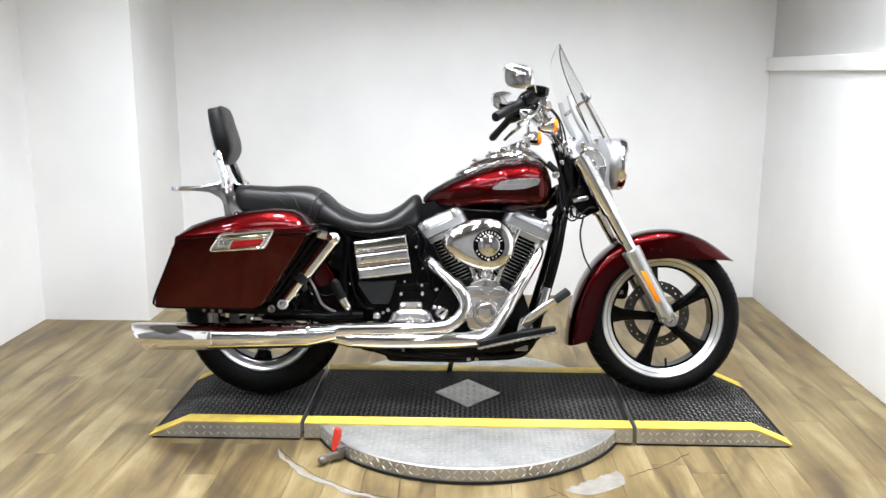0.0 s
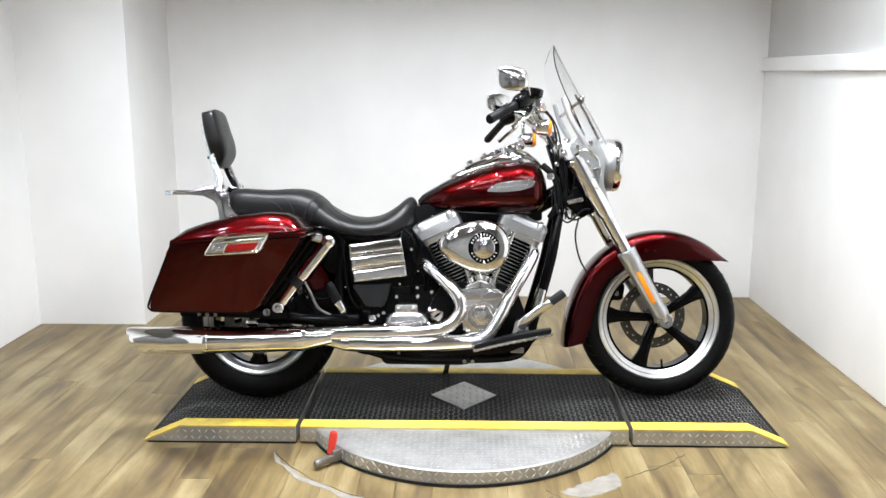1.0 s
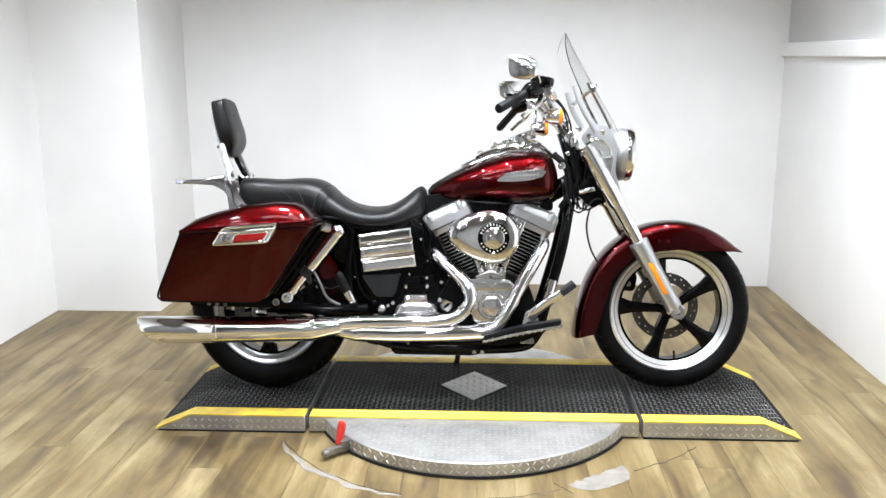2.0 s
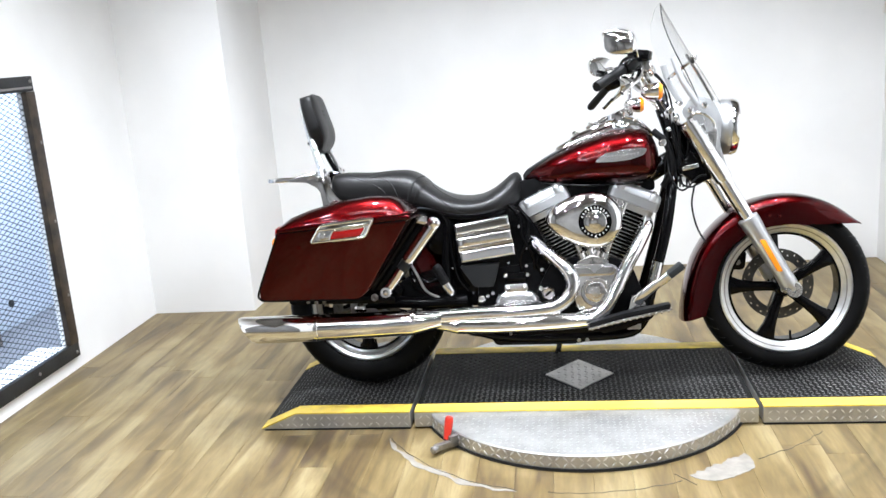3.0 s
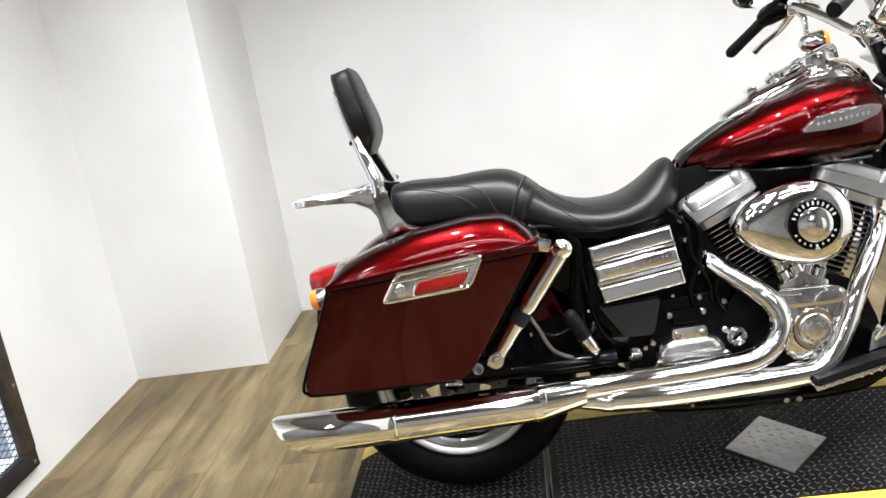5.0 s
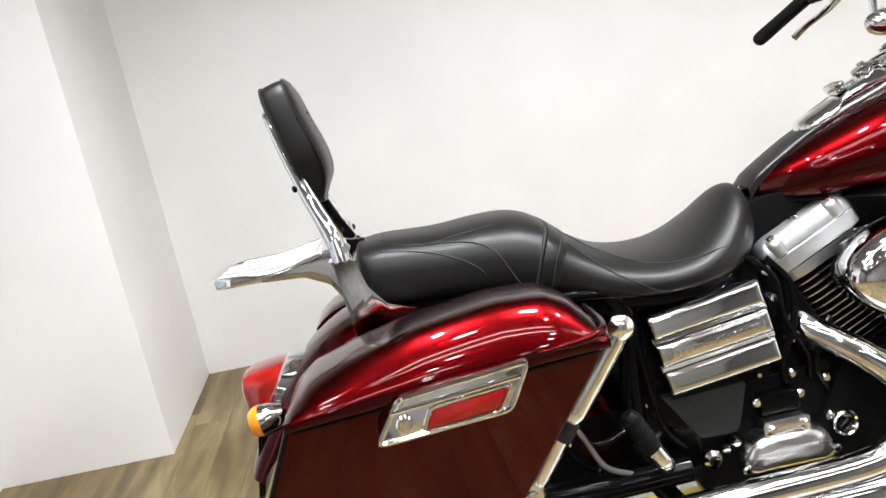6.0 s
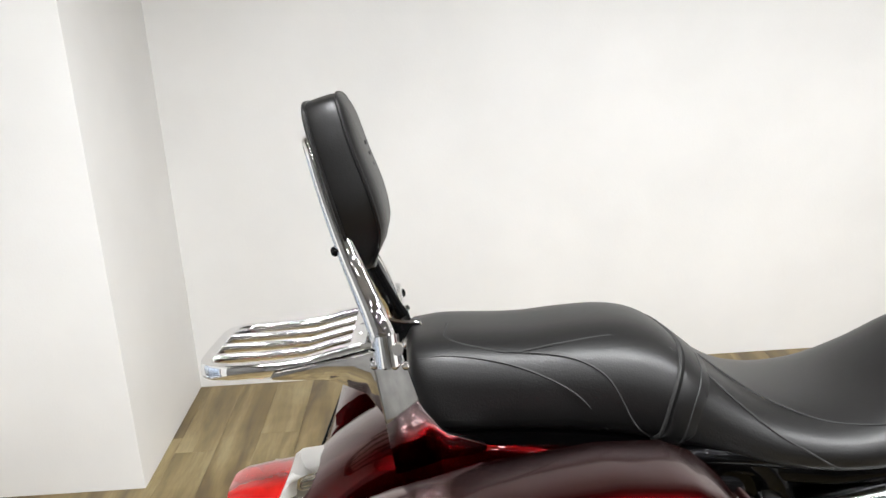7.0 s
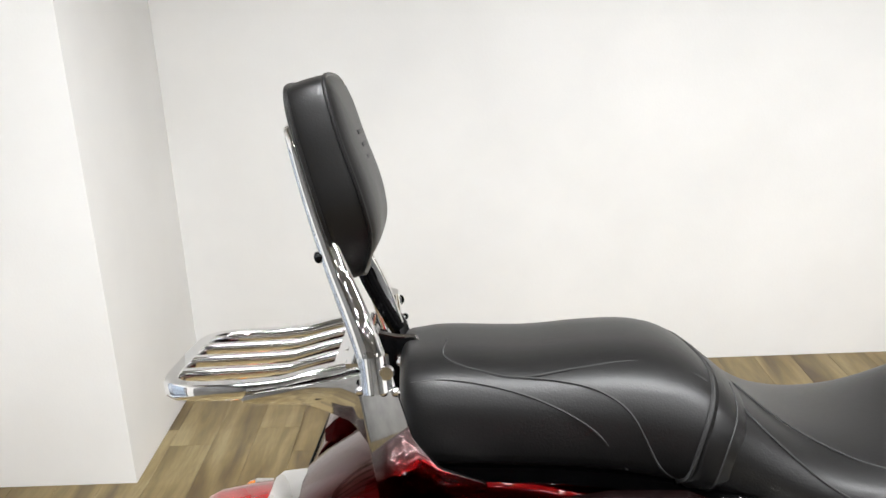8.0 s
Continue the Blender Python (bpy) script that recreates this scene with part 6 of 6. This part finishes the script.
part("subframe_rail", sweep([(-0.42, -0.135, 0.645), (-0.55, -0.14, 0.665), (-0.60, -0.125, 0.655)], 0.014, 12, 5, 1.2), M_BLACK, bike, "black rear frame rail")
part("swingarm", sweep([(-0.40, -0.15, 0.325), (-0.55, -0.155, 0.325), (-0.68, -0.15, 0.330), (-0.83, -0.14, 0.315)], 0.023, 14, 5), M_BLACK, bike, "black swingarm")
part("bag_support", prism(rounded([(-1.06, 0.345), (-1.05, 0.385), (-0.74, 0.385), (-0.66, 0.36), (-0.66, 0.335)], 0.012), -0.21, -0.16, 0.006), M_BLACK, bike, "black saddlebag support")
part("axle_nut", lathe((RX, -0.16, RZ), (0, -1, 0), [(0, 0.024), (0.012, 0.024), (0.016, 0.016)], 6), M_CHROME, bike)
part("axle_block", box((RX + 0.01, -0.15, RZ + 0.002), (0.10, 0.03, 0.05), 0.006), M_STEEL, bike)
part("rear_caliper", box((-0.69, -0.13, 0.375), (0.10, 0.05, 0.06), 0.012, rot=(0, 25, 0)), M_BLACK, bike, "black rear brake caliper")
part("bag_bracket", prism(rounded([(-0.52, 0.655), (-0.58, 0.66), (-0.76, 0.40), (-0.80, 0.34), (-0.70, 0.36), (-0.62, 0.47)], 0.02), -0.20, -0.185, 0.004), M_BLACK, bike, "black saddlebag bracket")
for q in ((-0.985, 0.365), (-0.955, 0.362), (-0.925, 0.362)):
    part("exhaust_hanger", box((q[0], -0.214, q[1]), (0.012, 0.012, 0.035), 0.003), M_STEEL, bike)
part("hanger_eye", lathe((-0.735, -0.212, 0.360), (0, -1, 0), [(0, 0.013), (0.010, 0.013), (0.012, 0.010), (0.008, 0.006), (0.0, 0.006)], 20), M_STEEL, bike)
shock = part("shock_absorber", sweep([(-0.503, -0.222, 0.617), (-0.520, -0.222, 0.596), (-0.595, -0.222, 0.500), (-0.6, -0.222, 0.494), (-0.606, -0.222, 0.486), (-0.672, -0.222, 0.401), (-0.686, -0.222, 0.383)], [0.022, 0.0255, 0.0255, 0.0255, 0.020, 0.020, 0.015], 22, 1), M_CHROME, bike, "chrome covered rear shock absorber")
part("shock_band", sweep([(-0.607, -0.222, 0.485), (-0.628, -0.222, 0.458)], 0.0215, 20, 1), M_GREYPL, shock, "dark band round the shock")
part("shock_eye", lathe((-0.689, -0.195, 0.380), (0, -1, 0), [(0, 0.022), (0.045, 0.022), (0.05, 0.018), (0.05, 0.010), (0.054, 0.009), (0.056, 0.0)], 24), M_CHROME, shock)
part("shock_top_bolt", lathe((-0.500, -0.195, 0.620), (0, -1, 0), [(0, 0.021), (0.045, 0.022), (0.052, 0.014), (0.056, 0.0)], 20), M_CHROME, shock)
part("shock_clamp", box((-0.549, -0.216, 0.635), (0.05, 0.03, 0.032), 0.006, rot=(0, 15, 0)), M_CHROME, shock)
part("guard_tube", sweep([(-0.560, -0.218, 0.640), (-0.575, -0.218, 0.622), (-0.66, -0.218, 0.507), (-0.735, -0.218, 0.405), (-0.745, -0.214, 0.390)], [0.011, 0.0155, 0.0155, 0.0155, 0.010], 16, 3), M_BLACK, shock, "gloss black guard tube")
mirrored(shock)

# controls and pegs
board = part("floorboard", prism(rounded([(0.03, 0.230), (0.16, 0.260), (0.318, 0.289), (0.322, 0.281), (0.16, 0.250), (0.03, 0.221)], 0.004), -0.262, -0.205, 0.003), M_CHROME2, bike, "chrome rider footboard")
part("board_pad", prism(rounded([(0.035, 0.232), (0.16, 0.262), (0.314, 0.290), (0.316, 0.304), (0.16, 0.277), (0.035, 0.247)], 0.003), -0.259, -0.208, 0.002), M_RUBBER, board, "black rubber footboard pad")
for k in range(13):
    f = k / 12
    part("edge_scallop", lathe((0.045 + 0.262 * f, -0.2605, 0.2285 + 0.0525 * f), (0, -1, 0), [(-0.004, 0.0062), (0.001, 0.0062), (0.004, 0.004), (0.0045, 0.0)], 12), M_CHROME, board, "bright scallop along the board's edge")
part("board_bracket", prism(rounded([(0.06, 0.232), (0.27, 0.276), (0.25, 0.252), (0.17, 0.222), (0.08, 0.206)], 0.006), -0.245, -0.15, 0.004), M_BLACK, board, "black bracket under the board")
mirrored(board)
pedal = part("brake_pedal", sweep([(0.205, -0.20, 0.300), (0.222, -0.21, 0.325), (0.262, -0.215, 0.358), (0.318, -0.225, 0.396)], [0.018, 0.018, 0.017, 0.015], 12, 5, 0.4), M_CHROME, bike, "chrome brake pedal")
part("pedal_pad", box((0.338, -0.235, 0.417), (0.062, 0.075, 0.022), 0.006, rot=(0, -36, 0)), M_GREYPL, pedal, "grey rubber pedal pad")
part("pedal_mount", prism(rounded([(0.17, 0.255), (0.19, 0.33), (0.225, 0.33), (0.245, 0.27)], 0.01), -0.20, -0.12, 0.005), M_CHROME2, pedal)
peg = part("passenger_peg", sweep([(-0.508, -0.205, 0.466), (-0.504, -0.205, 0.460), (-0.472, -0.205, 0.398)], [0.012, 0.0165, 0.0165], 16, 1), M_RUBBER, bike, "folded black ribbed passenger peg")
for k in range(12):
    f = 0.08 + k * 0.072
    c0 = Vector((-0.504, -0.205, 0.460)).lerp(Vector((-0.472, -0.205, 0.398)), f)
    part("peg_rib", lathe(tuple(c0), (0.46, 0, -0.89), [(0, 0.0165), (0.0008, 0.0182), (0.0024, 0.0182), (0.0032, 0.0165)], 16), M_RUBBER, peg)
part("peg_clevis", sweep([(-0.472, -0.205, 0.398), (-0.455, -0.203, 0.368), (-0.45, -0.18, 0.355)], [0.017, 0.016, 0.014], 14, 3), M_CHROME, peg)
part("side_stand", sweep([(-0.02, 0.14, 0.20), (-0.06, 0.22, 0.10), (-0.075, 0.262, 0.036)], 0.013, 12, 3), M_CHROME, bike, "chrome side stand")
part("front_reflex", box((0.2, -0.125, 0.205), (0.05, 0.02, 0.02), 0.004), M_STEEL, bike)
part("horn_bracket", sweep([(-0.40, -0.16, 0.21), (-0.36, -0.17, 0.205), (-0.3, -0.17, 0.215)], 0.010, 10, 4), M_BLACK, bike)
part("brake_line", sweep([(-0.62, -0.16, 0.50), (-0.58, -0.17, 0.43), (-0.55, -0.17, 0.37), (-0.50, -0.16, 0.34)], 0.005, 8, 5), M_STEEL, bike)

# ---- floor boards ----
patch_rng = random.Random(5)
def torn_strip(a0, a1, r0, r1, label):
    """A ragged strip of bare underlay round the turntable, from angle a0 to a1 and radius r0 to r1."""
    n = 34

    def edge(r):
        raw = [patch_rng.random() - 0.4 for _ in range(n + 3)]
        return [(a0 + (a1 - a0) * k / n, r + (0.25 * raw[k] + 0.5 * raw[k + 1] + 0.25 * raw[k + 2]) * 0.030) for k in range(n + 1)]

    low, high = edge(r0), edge(r1)
    taper = [min(1.0, 0.15 + 5 * min(k, n - k) / n) for k in range(n + 1)]
    high = [(a, l[1] + max(0.002, h - l[1]) * f) for (a, h), l, f in zip(high, low, taper)]
    ring = low + high[::-1]
    pts = [(r * math.cos(radians(a)), -0.02 + r * math.sin(radians(a))) for a, r in ring]
    pb = bmesh.new()
    lo = [pb.verts.new((*q, -0.001)) for q in pts]
    hi = [pb.verts.new((*q, 0.0009)) for q in pts]
    for k in range(n):
        m_ = len(pts) - 1 - k
        pb.faces.new((hi[k], hi[k + 1], hi[m_ - 1], hi[m_]))
    for i in range(len(pts)):
        j = (i + 1) % len(pts)
        pb.faces.new((lo[i], lo[j], hi[j], hi[i]))
    tagged(part("floor_patch", pb, M_PEEL), label, "floor patch", kind="structure")


def torn_line(a0, a1, r0, r1, label):
    pts = []
    for k in range(14):
        a = radians(a0 + (a1 - a0) * k / 13)
        r = r0 + (r1 - r0) * k / 13 + (patch_rng.random() - 0.5) * 0.012
        pts.append((r * math.cos(a), -0.02 + r * math.sin(a), 0.0004))
    tagged(part("floor_crack", sweep(pts, 0.0016, 5, 3), M_SUB), label, "floor crack", kind="structure")


torn_strip(296, 315, 0.705, 0.79, "bare pale patch where the vinyl has peeled")
torn_strip(209, 254, 0.768, 0.787, "torn strip of bare underlay beside the turntable")
torn_line(209, 254, 0.762, 0.766, "curling dark edge of torn vinyl")
torn_line(261, 293, 0.757, 0.735, "thin dark split in the vinyl")
torn_line(315, 336, 0.76, 0.86, "thin dark split in the vinyl")
torn_line(293, 295, 0.69, 0.78, "short dark split in the vinyl")

PW, PL = 0.122, 1.15
plank_rng = random.Random(11)
cols = int((XR - XL) / PW) + 1
for i in range(cols):
    x0 = XL - 0.01 + i * PW
    x1 = min(x0 + PW, XR + 0.05)
    y = YF - plank_rng.random() * PL
    while y < YB:
        y0, y1 = max(y, YF), min(y + PL, YB + 0.06)
        if y1 - y0 > 0.02:
            g, c, z = 0.0003, 0.0006, 0.0
            me = bpy.data.meshes.new("plank")
            v = [(x0 + g, y0 + g, SUB_TOP), (x1 - g, y0 + g, SUB_TOP), (x1 - g, y1 - g, SUB_TOP), (x0 + g, y1 - g, SUB_TOP),
                 (x0 + g, y0 + g, z - c), (x1 - g, y0 + g, z - c), (x1 - g, y1 - g, z - c), (x0 + g, y1 - g, z - c),
                 (x0 + g + c, y0 + g + c, z), (x1 - g - c, y0 + g + c, z), (x1 - g - c, y1 - g - c, z), (x0 + g + c, y1 - g - c, z)]
            fs = [(8, 9, 10, 11)] + [(a, (a + 1) % 4, 4 + (a + 1) % 4, 4 + a) for a in range(4)] + [(4 + a, 4 + (a + 1) % 4, 8 + (a + 1) % 4, 8 + a) for a in range(4)]
            me.from_pydata(v, [], fs)
            me.materials.append(M_FLOOR)
            ob = new("plank", me)
            ob.parent = sub
        y += PL
